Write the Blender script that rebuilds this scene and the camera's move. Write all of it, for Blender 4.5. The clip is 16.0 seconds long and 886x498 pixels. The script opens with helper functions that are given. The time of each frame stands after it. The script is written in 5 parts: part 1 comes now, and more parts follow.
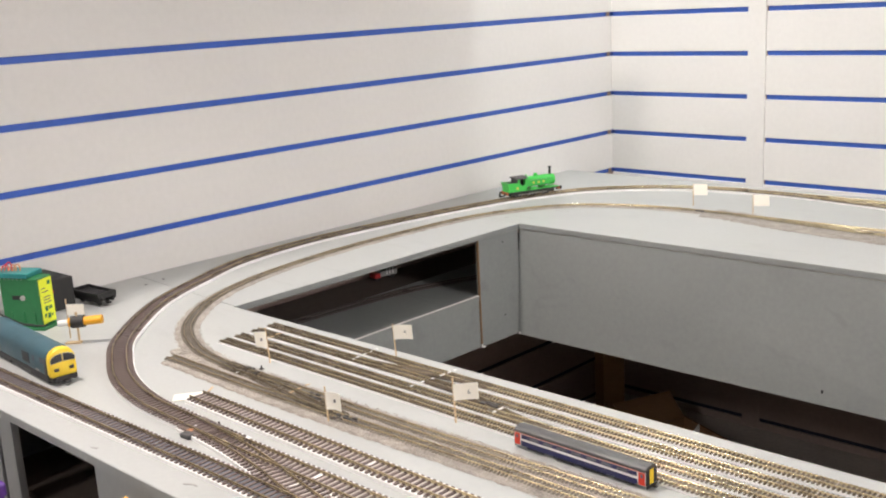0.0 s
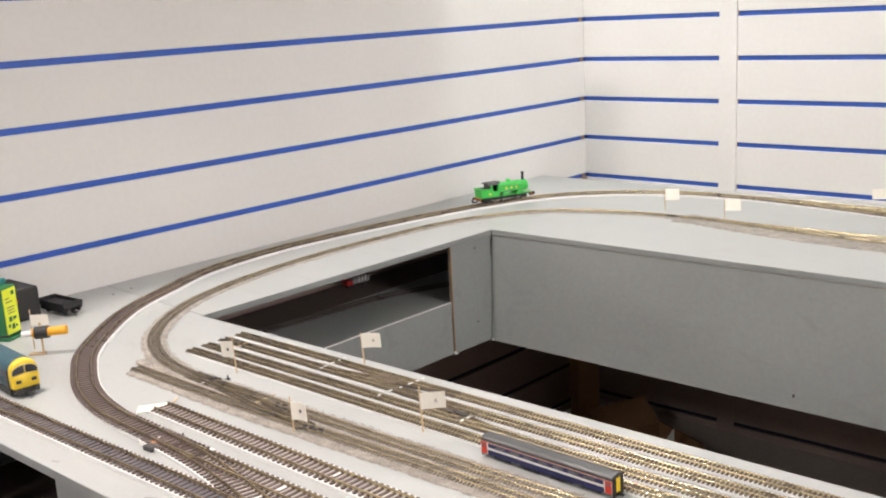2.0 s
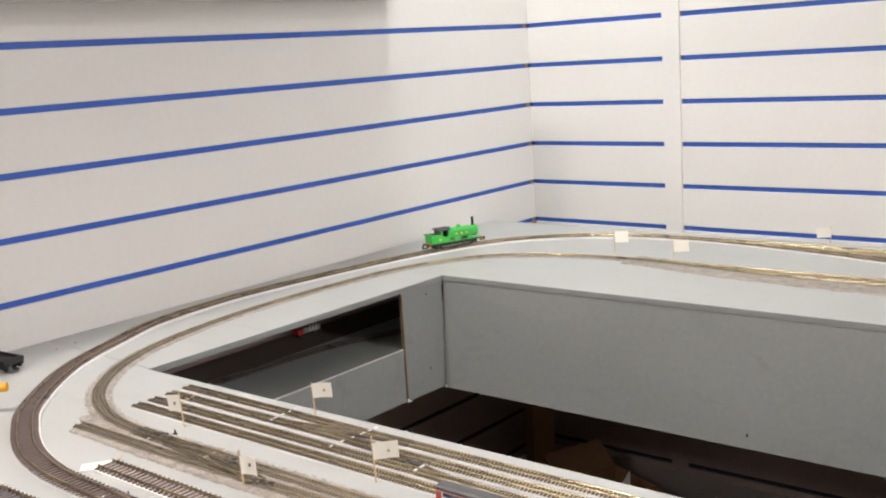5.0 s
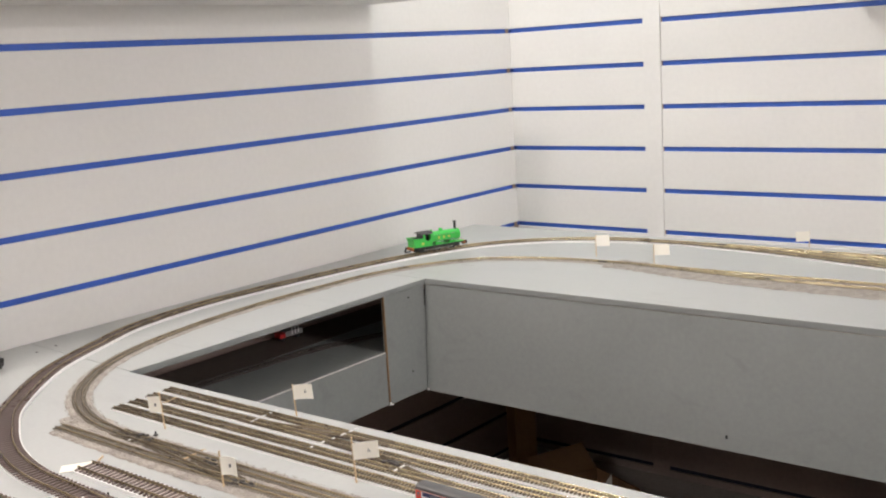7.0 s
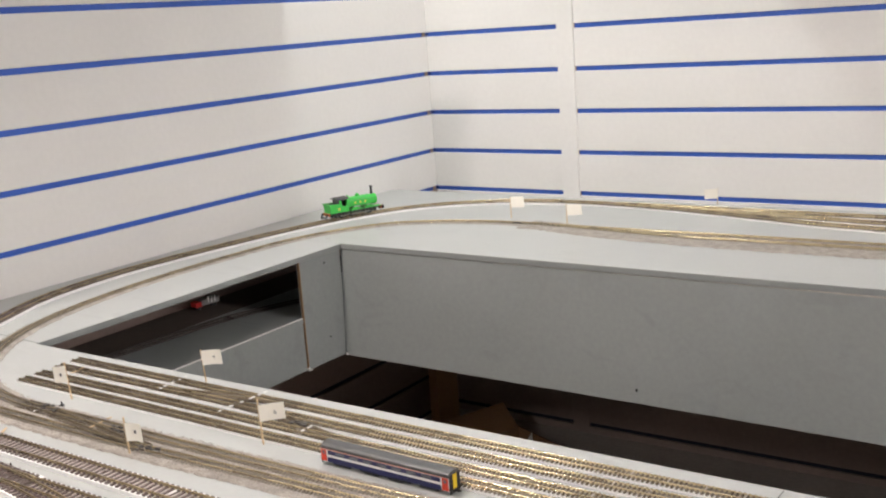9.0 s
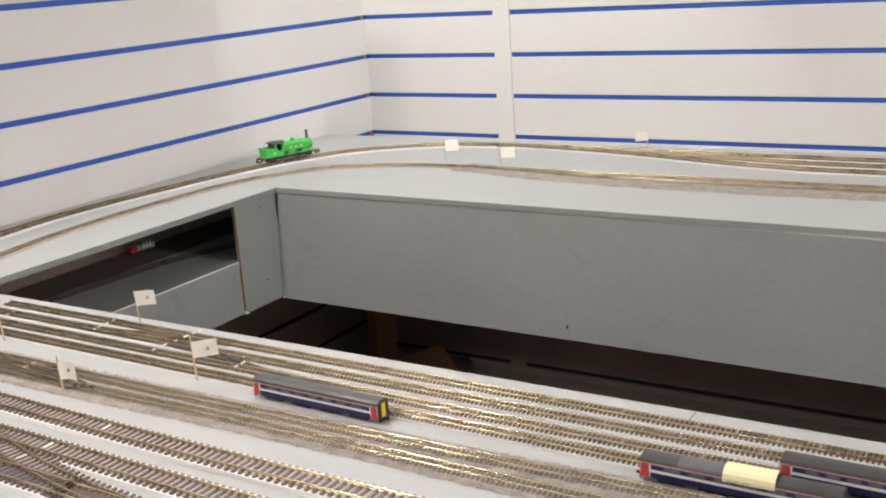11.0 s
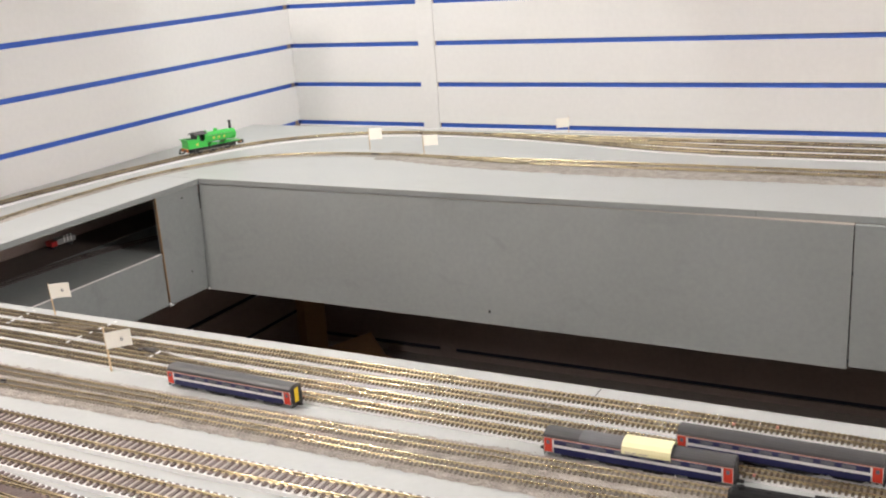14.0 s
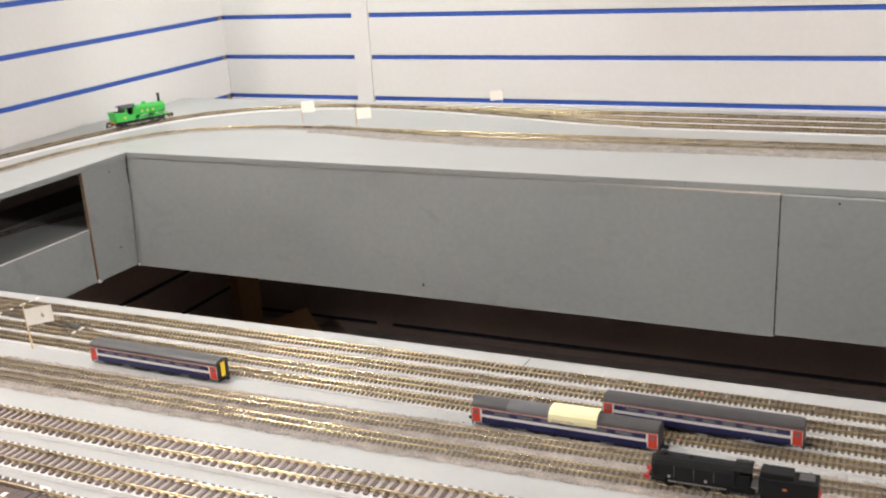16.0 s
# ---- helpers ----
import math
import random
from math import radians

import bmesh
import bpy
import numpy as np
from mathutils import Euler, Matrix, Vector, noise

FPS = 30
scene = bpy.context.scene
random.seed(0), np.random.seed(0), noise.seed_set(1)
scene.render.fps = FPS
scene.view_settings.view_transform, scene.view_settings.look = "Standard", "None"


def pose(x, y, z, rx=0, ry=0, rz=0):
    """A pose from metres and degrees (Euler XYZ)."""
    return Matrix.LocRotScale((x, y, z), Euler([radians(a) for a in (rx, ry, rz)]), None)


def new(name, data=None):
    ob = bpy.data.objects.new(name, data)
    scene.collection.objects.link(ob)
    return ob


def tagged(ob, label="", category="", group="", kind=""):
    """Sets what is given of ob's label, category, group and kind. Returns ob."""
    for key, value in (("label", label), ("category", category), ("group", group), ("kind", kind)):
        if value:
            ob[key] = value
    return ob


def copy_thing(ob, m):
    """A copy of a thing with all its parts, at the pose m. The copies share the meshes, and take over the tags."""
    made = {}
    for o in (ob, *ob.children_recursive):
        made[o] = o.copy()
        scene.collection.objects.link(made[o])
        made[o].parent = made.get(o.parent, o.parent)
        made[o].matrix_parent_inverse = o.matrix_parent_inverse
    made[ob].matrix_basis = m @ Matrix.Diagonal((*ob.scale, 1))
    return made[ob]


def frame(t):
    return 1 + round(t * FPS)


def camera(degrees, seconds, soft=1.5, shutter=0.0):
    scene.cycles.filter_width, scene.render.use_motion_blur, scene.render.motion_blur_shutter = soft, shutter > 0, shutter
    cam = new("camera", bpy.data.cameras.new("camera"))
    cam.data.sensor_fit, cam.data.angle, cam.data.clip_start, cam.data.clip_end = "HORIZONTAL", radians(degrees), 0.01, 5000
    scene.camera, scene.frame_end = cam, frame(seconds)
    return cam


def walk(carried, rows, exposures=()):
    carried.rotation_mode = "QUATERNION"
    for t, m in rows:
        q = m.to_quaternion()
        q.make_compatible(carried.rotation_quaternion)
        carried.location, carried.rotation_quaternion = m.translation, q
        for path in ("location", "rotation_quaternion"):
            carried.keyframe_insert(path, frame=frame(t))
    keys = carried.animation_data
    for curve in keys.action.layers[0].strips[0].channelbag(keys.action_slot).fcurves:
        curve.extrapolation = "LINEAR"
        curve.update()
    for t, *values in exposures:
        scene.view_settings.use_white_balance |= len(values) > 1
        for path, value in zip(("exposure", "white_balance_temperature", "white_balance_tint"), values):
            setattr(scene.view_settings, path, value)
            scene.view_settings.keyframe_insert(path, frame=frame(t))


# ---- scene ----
cam = camera(46.20, 16.0, soft=1.95, shutter=0.5)
# seconds, eye, yaw, pitch, roll
ROWS = [
    (0.0, 1.5591, -2.2576, 1.3758, 43.54, -13.43, 2.91),
    (0.5, 1.5593, -2.2531, 1.3763, 43.26, -13.27, 2.84),
    (1.0, 1.5607, -2.2487, 1.3761, 43.00, -13.11, 2.91),
    (1.5, 1.5627, -2.2453, 1.3758, 42.70, -13.15, 2.83),
    (2.0, 1.5626, -2.2408, 1.3748, 42.35, -13.19, 3.03),
    (2.5, 1.5581, -2.2399, 1.3733, 41.30, -12.91, 3.15),
    (3.0, 1.5532, -2.2377, 1.3715, 40.45, -12.71, 3.37),
    (3.5, 1.5516, -2.2348, 1.3707, 40.35, -12.31, 3.45),
    (4.0, 1.5527, -2.2313, 1.3717, 39.99, -11.49, 3.48),
    (6.5, 1.5639, -2.2350, 1.3698, 39.14, -10.51, 3.57),
    (7.0, 1.5656, -2.2353, 1.3675, 38.67, -10.49, 3.42),
    (7.5, 1.5757, -2.2289, 1.3681, 38.18, -10.61, 3.52),
    (8.0, 1.5812, -2.2232, 1.3675, 37.46, -10.74, 3.56),
    (8.5, 1.5897, -2.2223, 1.3646, 36.51, -10.90, 3.74),
    (9.0, 1.5949, -2.2255, 1.3587, 34.67, -12.50, 3.95),
    (9.5, 1.6048, -2.2299, 1.3605, 34.28, -12.88, 4.11),
    (10.0, 1.6153, -2.2371, 1.3565, 33.30, -14.26, 4.19),
    (10.2, 1.6158, -2.2358, 1.3539, 32.62, -14.91, 4.01),
    (12.5, 1.6432, -2.2469, 1.3508, 30.38, -15.80, 3.78),
    (13.0, 1.6490, -2.2462, 1.3511, 29.36, -15.69, 3.71),
    (13.5, 1.6543, -2.2436, 1.3493, 28.92, -15.85, 3.73),
    (14.0, 1.6528, -2.2391, 1.3497, 27.94, -16.34, 3.81),
    (14.5, 1.6525, -2.2359, 1.3501, 27.78, -16.36, 3.68),
    (15.0, 1.6569, -2.2277, 1.3485, 26.40, -16.76, 3.38),
    (15.5, 1.6610, -2.2272, 1.3454, 25.16, -17.03, 3.30),
    (16.0, 1.6597, -2.2298, 1.3427, 24.63, -17.88, 3.27),
]
walk(cam, [(t, pose(x, y, z, 90 + pitch, roll, yaw)) for t, x, y, z, yaw, pitch, roll in ROWS],
     exposures=[(0.0, 0.15), (4.0, 0.12), (6.5, -0.06), (8.0, -0.03), (10.0, 0.0), (13.0, 0.12), (16.0, 0.22)])

# ---- light ----
world = bpy.data.worlds.new("room_world")
scene.world = world
world.use_nodes = True
world.node_tree.nodes["Background"].inputs[0].default_value = (0.9, 0.95, 1.0, 1)
world.node_tree.nodes["Background"].inputs[1].default_value = 0.02


WARM = (1.0, 0.962, 0.957)


def panel_light(name, at, size, watts, colour):
    data = bpy.data.lights.new(name, "AREA")
    data.shape, data.size, data.size_y = "RECTANGLE", size[0], size[1]
    data.energy, data.color = watts, colour
    ob = new(name, data)
    ob.matrix_world = pose(*at)
    return ob


# lamps are out of view; the last two are fills placed to balance the walls
LAMPS = (((0.24, -0.51), (0.20, 0.20), 8.5, (0.95, 1.0, 0.965)),
         ((0.25, -1.95), (0.16, 0.16), 19.5, (1.0, 0.900, 0.835)),
         ((0.60, -4.00), (0.40, 0.40), 25, WARM),
         ((4.20, -1.15), (0.40, 0.40), 79, WARM))
for at, size, watts, colour in LAMPS:
    panel_light("unseen_ceiling_light", (at[0], at[1], 2.43), size, watts, colour)


# ---- materials ----
def material(name, colour, rough=0.6, metal=0.0, vary=0.08, scale=6.0, fine=90.0, bump=0.05, island=0.0, obj_rand=0.0, spec=0.5, bump_dist=0.001):
    m = bpy.data.materials.new(name)
    m.use_nodes = True
    nt = m.node_tree
    b = nt.nodes["Principled BSDF"]
    b.inputs["Metallic"].default_value = metal
    b.inputs["Specular IOR Level"].default_value = spec
    tc = nt.nodes.new("ShaderNodeNewGeometry")
    n1 = nt.nodes.new("ShaderNodeTexNoise")
    n2 = nt.nodes.new("ShaderNodeTexNoise")
    n1.inputs["Scale"].default_value, n2.inputs["Scale"].default_value = scale, fine
    n1.inputs["Detail"].default_value, n2.inputs["Detail"].default_value = 4, 3
    for n in (n1, n2):
        nt.links.new(tc.outputs["Position"], n.inputs["Vector"])
    add = nt.nodes.new("ShaderNodeMath")
    add.operation = "ADD"
    nt.links.new(n1.outputs["Fac"], add.inputs[0])
    nt.links.new(n2.outputs["Fac"], add.inputs[1])
    last = add.outputs[0]
    if island or obj_rand:
        src = nt.nodes.new("ShaderNodeObjectInfo").outputs["Random"] if obj_rand else tc.outputs["Random Per Island"]
        mul = nt.nodes.new("ShaderNodeMath")
        mul.operation = "MULTIPLY_ADD"
        mul.inputs[1].default_value = (obj_rand or island)
        nt.links.new(src, mul.inputs[0])
        nt.links.new(last, mul.inputs[2])
        last = mul.outputs[0]
    mp = nt.nodes.new("ShaderNodeMapRange")
    hi = 1.4 + (island or obj_rand)
    mp.inputs["From Min"].default_value, mp.inputs["From Max"].default_value = 0.6, hi
    mp.inputs["To Min"].default_value, mp.inputs["To Max"].default_value = 1 - vary, 1 + vary
    nt.links.new(last, mp.inputs["Value"])
    mix = nt.nodes.new("ShaderNodeVectorMath")
    mix.operation = "SCALE"
    mix.inputs[0].default_value = colour
    nt.links.new(mp.outputs[0], mix.inputs["Scale"])
    nt.links.new(mix.outputs[0], b.inputs["Base Color"])
    rr = nt.nodes.new("ShaderNodeMapRange")
    rr.inputs["From Min"].default_value, rr.inputs["From Max"].default_value = 0.3, 0.7
    rr.inputs["To Min"].default_value, rr.inputs["To Max"].default_value = max(rough - 0.08, 0.03), min(rough + 0.08, 1)
    nt.links.new(n1.outputs["Fac"], rr.inputs["Value"])
    nt.links.new(rr.outputs[0], b.inputs["Roughness"])
    if bump:
        bn = nt.nodes.new("ShaderNodeBump")
        bn.inputs["Strength"].default_value, bn.inputs["Distance"].default_value = bump, bump_dist
        nt.links.new(n2.outputs["Fac"], bn.inputs["Height"])
        nt.links.new(bn.outputs[0], b.inputs["Normal"])
    return m


M = {
    "slat": material("white_melamine", (0.855, 0.835, 0.812), 0.45, vary=0.03, scale=3, bump=0.02),
    # dark slat and strip colours carry the gloom under the layout; brown also on groove ends
    "darkslat": material("slat_shade_and_raw_brown", (0.36, 0.27, 0.235), 0.55, vary=0.12, scale=5),
    "darkstrip": material("groove_insert_shade", (0.018, 0.017, 0.035), 0.5, vary=0.1),
    "darkboard": material("lower_board_shade", (0.10, 0.075, 0.062), 0.7, vary=0.2, scale=8),
    "blue": material("blue_insert", (0.046, 0.135, 0.57), 0.4, vary=0.1, scale=9),
    "raw": material("raw_mdf", (0.36, 0.22, 0.12), 0.8, vary=0.2, scale=40),
    "plaster": material("painted_plaster", (0.83, 0.81, 0.78), 0.8, vary=0.05),
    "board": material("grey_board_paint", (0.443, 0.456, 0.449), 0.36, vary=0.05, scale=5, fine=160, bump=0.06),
    # panel grey, which also shades the boards' side faces by colour
    "panel": material("panel_grey_and_edge_shade", (0.315, 0.333, 0.325), 0.55, vary=0.07, scale=4, fine=120, bump=0.08),
    "floor": material("brown_carpet", (0.090, 0.068, 0.056), 0.95, vary=0.25, scale=5, fine=220, bump=0.3),
    "shelfboard": material("dusty_board", (0.50, 0.445, 0.40), 0.8, vary=0.15),
    "rail": material("nickel_silver_rail", (0.60, 0.50, 0.33), 0.20, metal=1.0, vary=0.12, scale=30, bump=0.02),
    "rail_far": material("dusty_nickel_rail", (0.62, 0.51, 0.33), 0.24, metal=1.0, vary=0.15, scale=30, bump=0.02),
    "rail_dull": material("tarnished_rail", (0.26, 0.215, 0.145), 0.45, metal=0.8, vary=0.2, scale=30, bump=0.05),
    "rail_side": material("tarnished_rail_side", (0.42, 0.35, 0.215), 0.30, metal=0.9, vary=0.2, scale=30, bump=0.05),
    "sleeper": material("brown_sleeper_plastic", (0.135, 0.098, 0.088), 0.32, vary=0.2, scale=14, obj_rand=0.5, bump=0.1),
    "sleeper_n": material("weathered_sleeper_plastic", (0.125, 0.098, 0.070), 0.24, vary=0.25, scale=14, island=0.5, bump=0.1),
    "sleeper_dusty": material("dusty_sleeper_plastic", (0.175, 0.148, 0.118), 0.34, vary=0.25, scale=14, island=0.5, bump=0.1),
    "web": material("dusty_track_web", (0.085, 0.068, 0.055), 0.85, vary=0.2, scale=30, fine=300),
    "web_n": material("dusty_small_track_web", (0.22, 0.188, 0.145), 0.34, vary=0.2, scale=30, fine=300),
    "webolive": material("olive_dusty_turnout_base", (0.115, 0.098, 0.062), 0.8, vary=0.3, scale=40, fine=300),
    "webmid": material("grey_dusty_track_web", (0.145, 0.160, 0.195), 0.85, vary=0.2, scale=30, fine=300),
    # pale web: underlay foam in the gaps, greyed for the shade between sleepers
    "weblight": material("pale_track_web", (0.48, 0.43, 0.40), 0.85, vary=0.15, scale=30, fine=300),
    "foam": material("white_foam_underlay", (0.86, 0.85, 0.84), 0.5, vary=0.05, scale=40, fine=300),
    "ballast": material("grey_ballast", (0.37, 0.335, 0.30), 0.9, vary=0.45, scale=60, fine=600, bump=0.8, bump_dist=0.002),
    "grain": material("ballast_grain", (0.40, 0.36, 0.32), 0.9, vary=0.5, scale=60, island=0.9, bump=0),
    "card": material("white_card", (0.95, 0.91, 0.82), 0.7, vary=0.03),
    "stick": material("pale_cocktail_stick", (0.62, 0.46, 0.28), 0.7, vary=0.12, scale=60),
    "ink": material("dark_ink", (0.13, 0.13, 0.13), 0.6, vary=0.0),
    "black": material("black_plastic", (0.022, 0.021, 0.022), 0.5, vary=0.2, scale=30),
    "blackloco": material("black_loco_paint", (0.010, 0.010, 0.011), 0.55, vary=0.25, scale=40, spec=0.2),
    "blackmetal": material("dusty_black_metal", (0.060, 0.052, 0.046), 0.55, vary=0.4, scale=80, island=0.6),
    "steel": material("wheel_steel", (0.35, 0.33, 0.3), 0.35, metal=1.0, vary=0.15, scale=60),
    "navy": material("navy_livery", (0.016, 0.020, 0.090), 0.35, vary=0.1, scale=30),
    "white": material("white_livery", (0.80, 0.79, 0.78), 0.4, vary=0.04, scale=30),
    "red": material("red_door_paint", (0.62, 0.05, 0.025), 0.4, vary=0.1, scale=30),
    "pink": material("red_lining", (0.62, 0.28, 0.22), 0.45, vary=0.08),
    "roofgrey": material("dark_grey_roof", (0.062, 0.060, 0.062), 0.42, vary=0.15, scale=30),
    "roofpatch": material("lighter_grey_roof", (0.13, 0.13, 0.14), 0.45, vary=0.1, scale=30),
    "pale_frame": material("pale_window_frame", (0.50, 0.49, 0.42), 0.5, vary=0.1, scale=60),
    "window": material("smoky_window", (0.17, 0.18, 0.21), 0.12, vary=0.3, scale=60, spec=0.8),
    "windscreen": material("dark_windscreen", (0.050, 0.050, 0.056), 0.35, vary=0.3, scale=60, spec=0.3),
    "yellow": material("warning_yellow", (0.83, 0.58, 0.03), 0.4, vary=0.06, scale=30),
    "note": material("pale_yellow_paper", (0.90, 0.85, 0.52), 0.8, vary=0.04, scale=30),
    "green": material("bright_green_paint", (0.050, 0.52, 0.075), 0.35, vary=0.07, scale=30),
    "gold": material("gold_lettering", (0.75, 0.62, 0.12), 0.5, vary=0.05),
    "dieselblue": material("rail_blue_paint", (0.040, 0.100, 0.130), 0.45, vary=0.12, scale=30),
    "buffer": material("buffer_beam_red", (0.45, 0.03, 0.02), 0.5, vary=0.1, scale=30),
    "orangebeam": material("orange_beam", (0.6, 0.17, 0.06), 0.5, vary=0.1, scale=30),
    "casegreen": material("green_plastic_case", (0.02, 0.16, 0.055), 0.4, vary=0.12, scale=20),
    "lime": material("fluorescent_yellow_label", (0.80, 0.86, 0.04), 0.55, vary=0.05),
    "teal": material("teal_circuit_board", (0.02, 0.22, 0.22), 0.45, vary=0.15, scale=40),
    "orange": material("orange_plastic", (0.85, 0.40, 0.02), 0.35, vary=0.06),
    "whiteplastic": material("white_plastic", (0.82, 0.81, 0.8), 0.4, vary=0.03),
    "copper": material("copper_wire", (0.6, 0.3, 0.15), 0.35, metal=1.0, vary=0.1),
    "redplastic": material("red_plastic", (0.6, 0.03, 0.03), 0.4, vary=0.08),
    "greyplastic": material("grey_plastic", (0.35, 0.34, 0.33), 0.5, vary=0.1),
    "kraft": material("brown_cardboard", (0.27, 0.140, 0.062), 0.85, vary=0.12, scale=12, fine=120, bump=0.1),
    "timber": material("bare_timber", (0.25, 0.155, 0.085), 0.7, vary=0.2, scale=15),
    "purple": material("purple_plastic", (0.13, 0.05, 0.30), 0.4, vary=0.1),
}

# faint scuffs in the grey paint of the boards and panels
for key, amount in (("board", 0.07), ("panel", 0.09)):
    nt = M[key].node_tree
    geo = nt.nodes.new("ShaderNodeNewGeometry")
    stretch = nt.nodes.new("ShaderNodeMapping")
    stretch.inputs["Scale"].default_value = (9.0, 26.0, 17.0)
    stretch.inputs["Rotation"].default_value = (0.0, 0.0, 0.6)
    scuff = nt.nodes.new("ShaderNodeTexNoise")
    scuff.inputs["Scale"].default_value, scuff.inputs["Detail"].default_value, scuff.inputs["Distortion"].default_value = 1.0, 6, 0.8
    cut = nt.nodes.new("ShaderNodeMapRange")
    cut.inputs["From Min"].default_value, cut.inputs["From Max"].default_value = 0.60, 0.74
    cut.inputs["To Min"].default_value, cut.inputs["To Max"].default_value = 1.0, 1.0 - amount
    dim = nt.nodes.new("ShaderNodeVectorMath")
    dim.operation = "SCALE"
    bsdf = nt.nodes["Principled BSDF"]
    source = bsdf.inputs["Base Color"].links[0].from_socket
    nt.links.new(geo.outputs["Position"], stretch.inputs["Vector"])
    nt.links.new(stretch.outputs[0], scuff.inputs["Vector"])
    nt.links.new(scuff.outputs["Fac"], cut.inputs["Value"])
    nt.links.new(source, dim.inputs[0])
    nt.links.new(cut.outputs[0], dim.inputs["Scale"])
    nt.links.new(dim.outputs[0], bsdf.inputs["Base Color"])

# card lets some light through
nt = M["card"].node_tree
glow = nt.nodes.new("ShaderNodeBsdfTranslucent")
glow.inputs["Color"].default_value = (0.86, 0.82, 0.74, 1)
blend = nt.nodes.new("ShaderNodeMixShader")
blend.inputs[0].default_value = 0.12
nt.links.new(nt.nodes["Principled BSDF"].outputs[0], blend.inputs[1])
nt.links.new(glow.outputs[0], blend.inputs[2])
nt.links.new(blend.outputs[0], nt.nodes["Material Output"].inputs["Surface"])


# ---- mesh helpers ----
def box(bm, x0, y0, z0, x1, y1, z1, bevel=0.0, m=None):
    r = bmesh.ops.create_cube(bm, size=1.0)
    mat = Matrix.Translation(((x0 + x1) / 2, (y0 + y1) / 2, (z0 + z1) / 2)) @ Matrix.Diagonal((x1 - x0, y1 - y0, z1 - z0, 1))
    bmesh.ops.transform(bm, matrix=mat, verts=r["verts"])
    if bevel:
        es = list({e for v in r["verts"] for e in v.link_edges})
        out = bmesh.ops.bevel(bm, geom=es, offset=bevel, segments=2, affect="EDGES", profile=0.5)
        vs = list({v for f in out["faces"] for v in f.verts} | {v for v in r["verts"] if v.is_valid})
    else:
        vs = r["verts"]
    if m is not None:
        bmesh.ops.transform(bm, matrix=m, verts=vs)
    return vs


def cyl(bm, a, b, r, seg=16, r2=None):
    a, b = Vector(a), Vector(b)
    d = b - a
    m = Matrix.Translation((a + b) / 2) @ d.to_track_quat("Z", "Y").to_matrix().to_4x4()
    return bmesh.ops.create_cone(bm, cap_ends=True, segments=seg, radius1=r, radius2=r if r2 is None else r2, depth=d.length, matrix=m)["verts"]


def ball(bm, c, r, sc=(1, 1, 1), u=14, v=8):
    m = Matrix.Translation(c) @ Matrix.Diagonal((*sc, 1))
    return bmesh.ops.create_uvsphere(bm, u_segments=u, v_segments=v, radius=r, matrix=m)["verts"]


def loft(bm, rings, cap=True):
    """Skin closed rings of equal length."""
    made = [[bm.verts.new(p) for p in ring] for ring in rings]
    n = len(made[0])
    for a, b in zip(made, made[1:]):
        for i in range(n):
            bm.faces.new((a[i], a[(i + 1) % n], b[(i + 1) % n], b[i]))
    if cap:
        bm.faces.new(made[0][::-1])
        bm.faces.new(made[-1])
    return made


def finish(bm, name, mat, smooth=False):
    bmesh.ops.recalc_face_normals(bm, faces=bm.faces)
    me = bpy.data.meshes.new(name)
    bm.to_mesh(me)
    bm.free()
    me.materials.append(mat)
    if smooth:
        for p in me.polygons:
            p.use_smooth = True
    return me


def part(name, bm, mat, parent=None, label="", smooth=False):
    ob = new(name, finish(bm, name, mat, smooth))
    ob.parent = parent
    return tagged(ob, label) if label else ob


def bits(name, mat, parent, *boxes, bevel=0.0, label=""):
    bm = bmesh.new()
    for b in boxes:
        box(bm, *b, bevel=bevel)
    return part(name, bm, mat, parent, label)


def thing(name, at, label, category, group="", turn=0.0, kind=""):
    ob = new(name)
    ob.empty_display_size = 0.02
    ob.matrix_world = pose(*at, 0, 0, turn)
    return tagged(ob, label, category, group, kind)


def piece(name, mesh, parent, m):
    ob = new(name, mesh)
    ob.parent = parent
    ob.matrix_local = m
    return ob


# ---- structure ----
TOP = 0.95            # top of the layout board
GROOVE = 0.922        # height of the groove nearest to the board
CEIL = 2.45


def structure(name, boxes, mat, label, bevel=0.0):
    bm = bmesh.new()
    for b in boxes:
        box(bm, *b, bevel=bevel)
    ob = part(name, bm, mat)
    return tagged(ob, label, name.split("_")[0], kind="structure")


structure("floor", [(-0.3, -5.2, -0.05, 4.8, 0.3, 0.0)], M["floor"], "dark brown floor below the layout")
structure("ceiling", [(-0.3, -5.2, CEIL, 4.8, 0.3, CEIL + 0.05)], M["plaster"], "plain white ceiling")
wall_left = structure("wall_left", [(-0.12, -5.1, 0, -0.016, 0.12, CEIL)], M["plaster"], "slatwall of white panels with blue strips in its grooves")
wall_back = structure("wall_back", [(-0.016, 0.016, 0, 4.7, 0.12, CEIL)], M["plaster"], "slatwall of white panels with blue strips, seen behind the layout")
structure("wall_right", [(4.58, -5.1, 0, 4.7, 0.016, CEIL)], M["plaster"], "plain painted wall")
structure("wall_front", [(-0.016, -5.1, 0, 4.58, -5.0, CEIL)], M["plaster"], "plain painted wall")

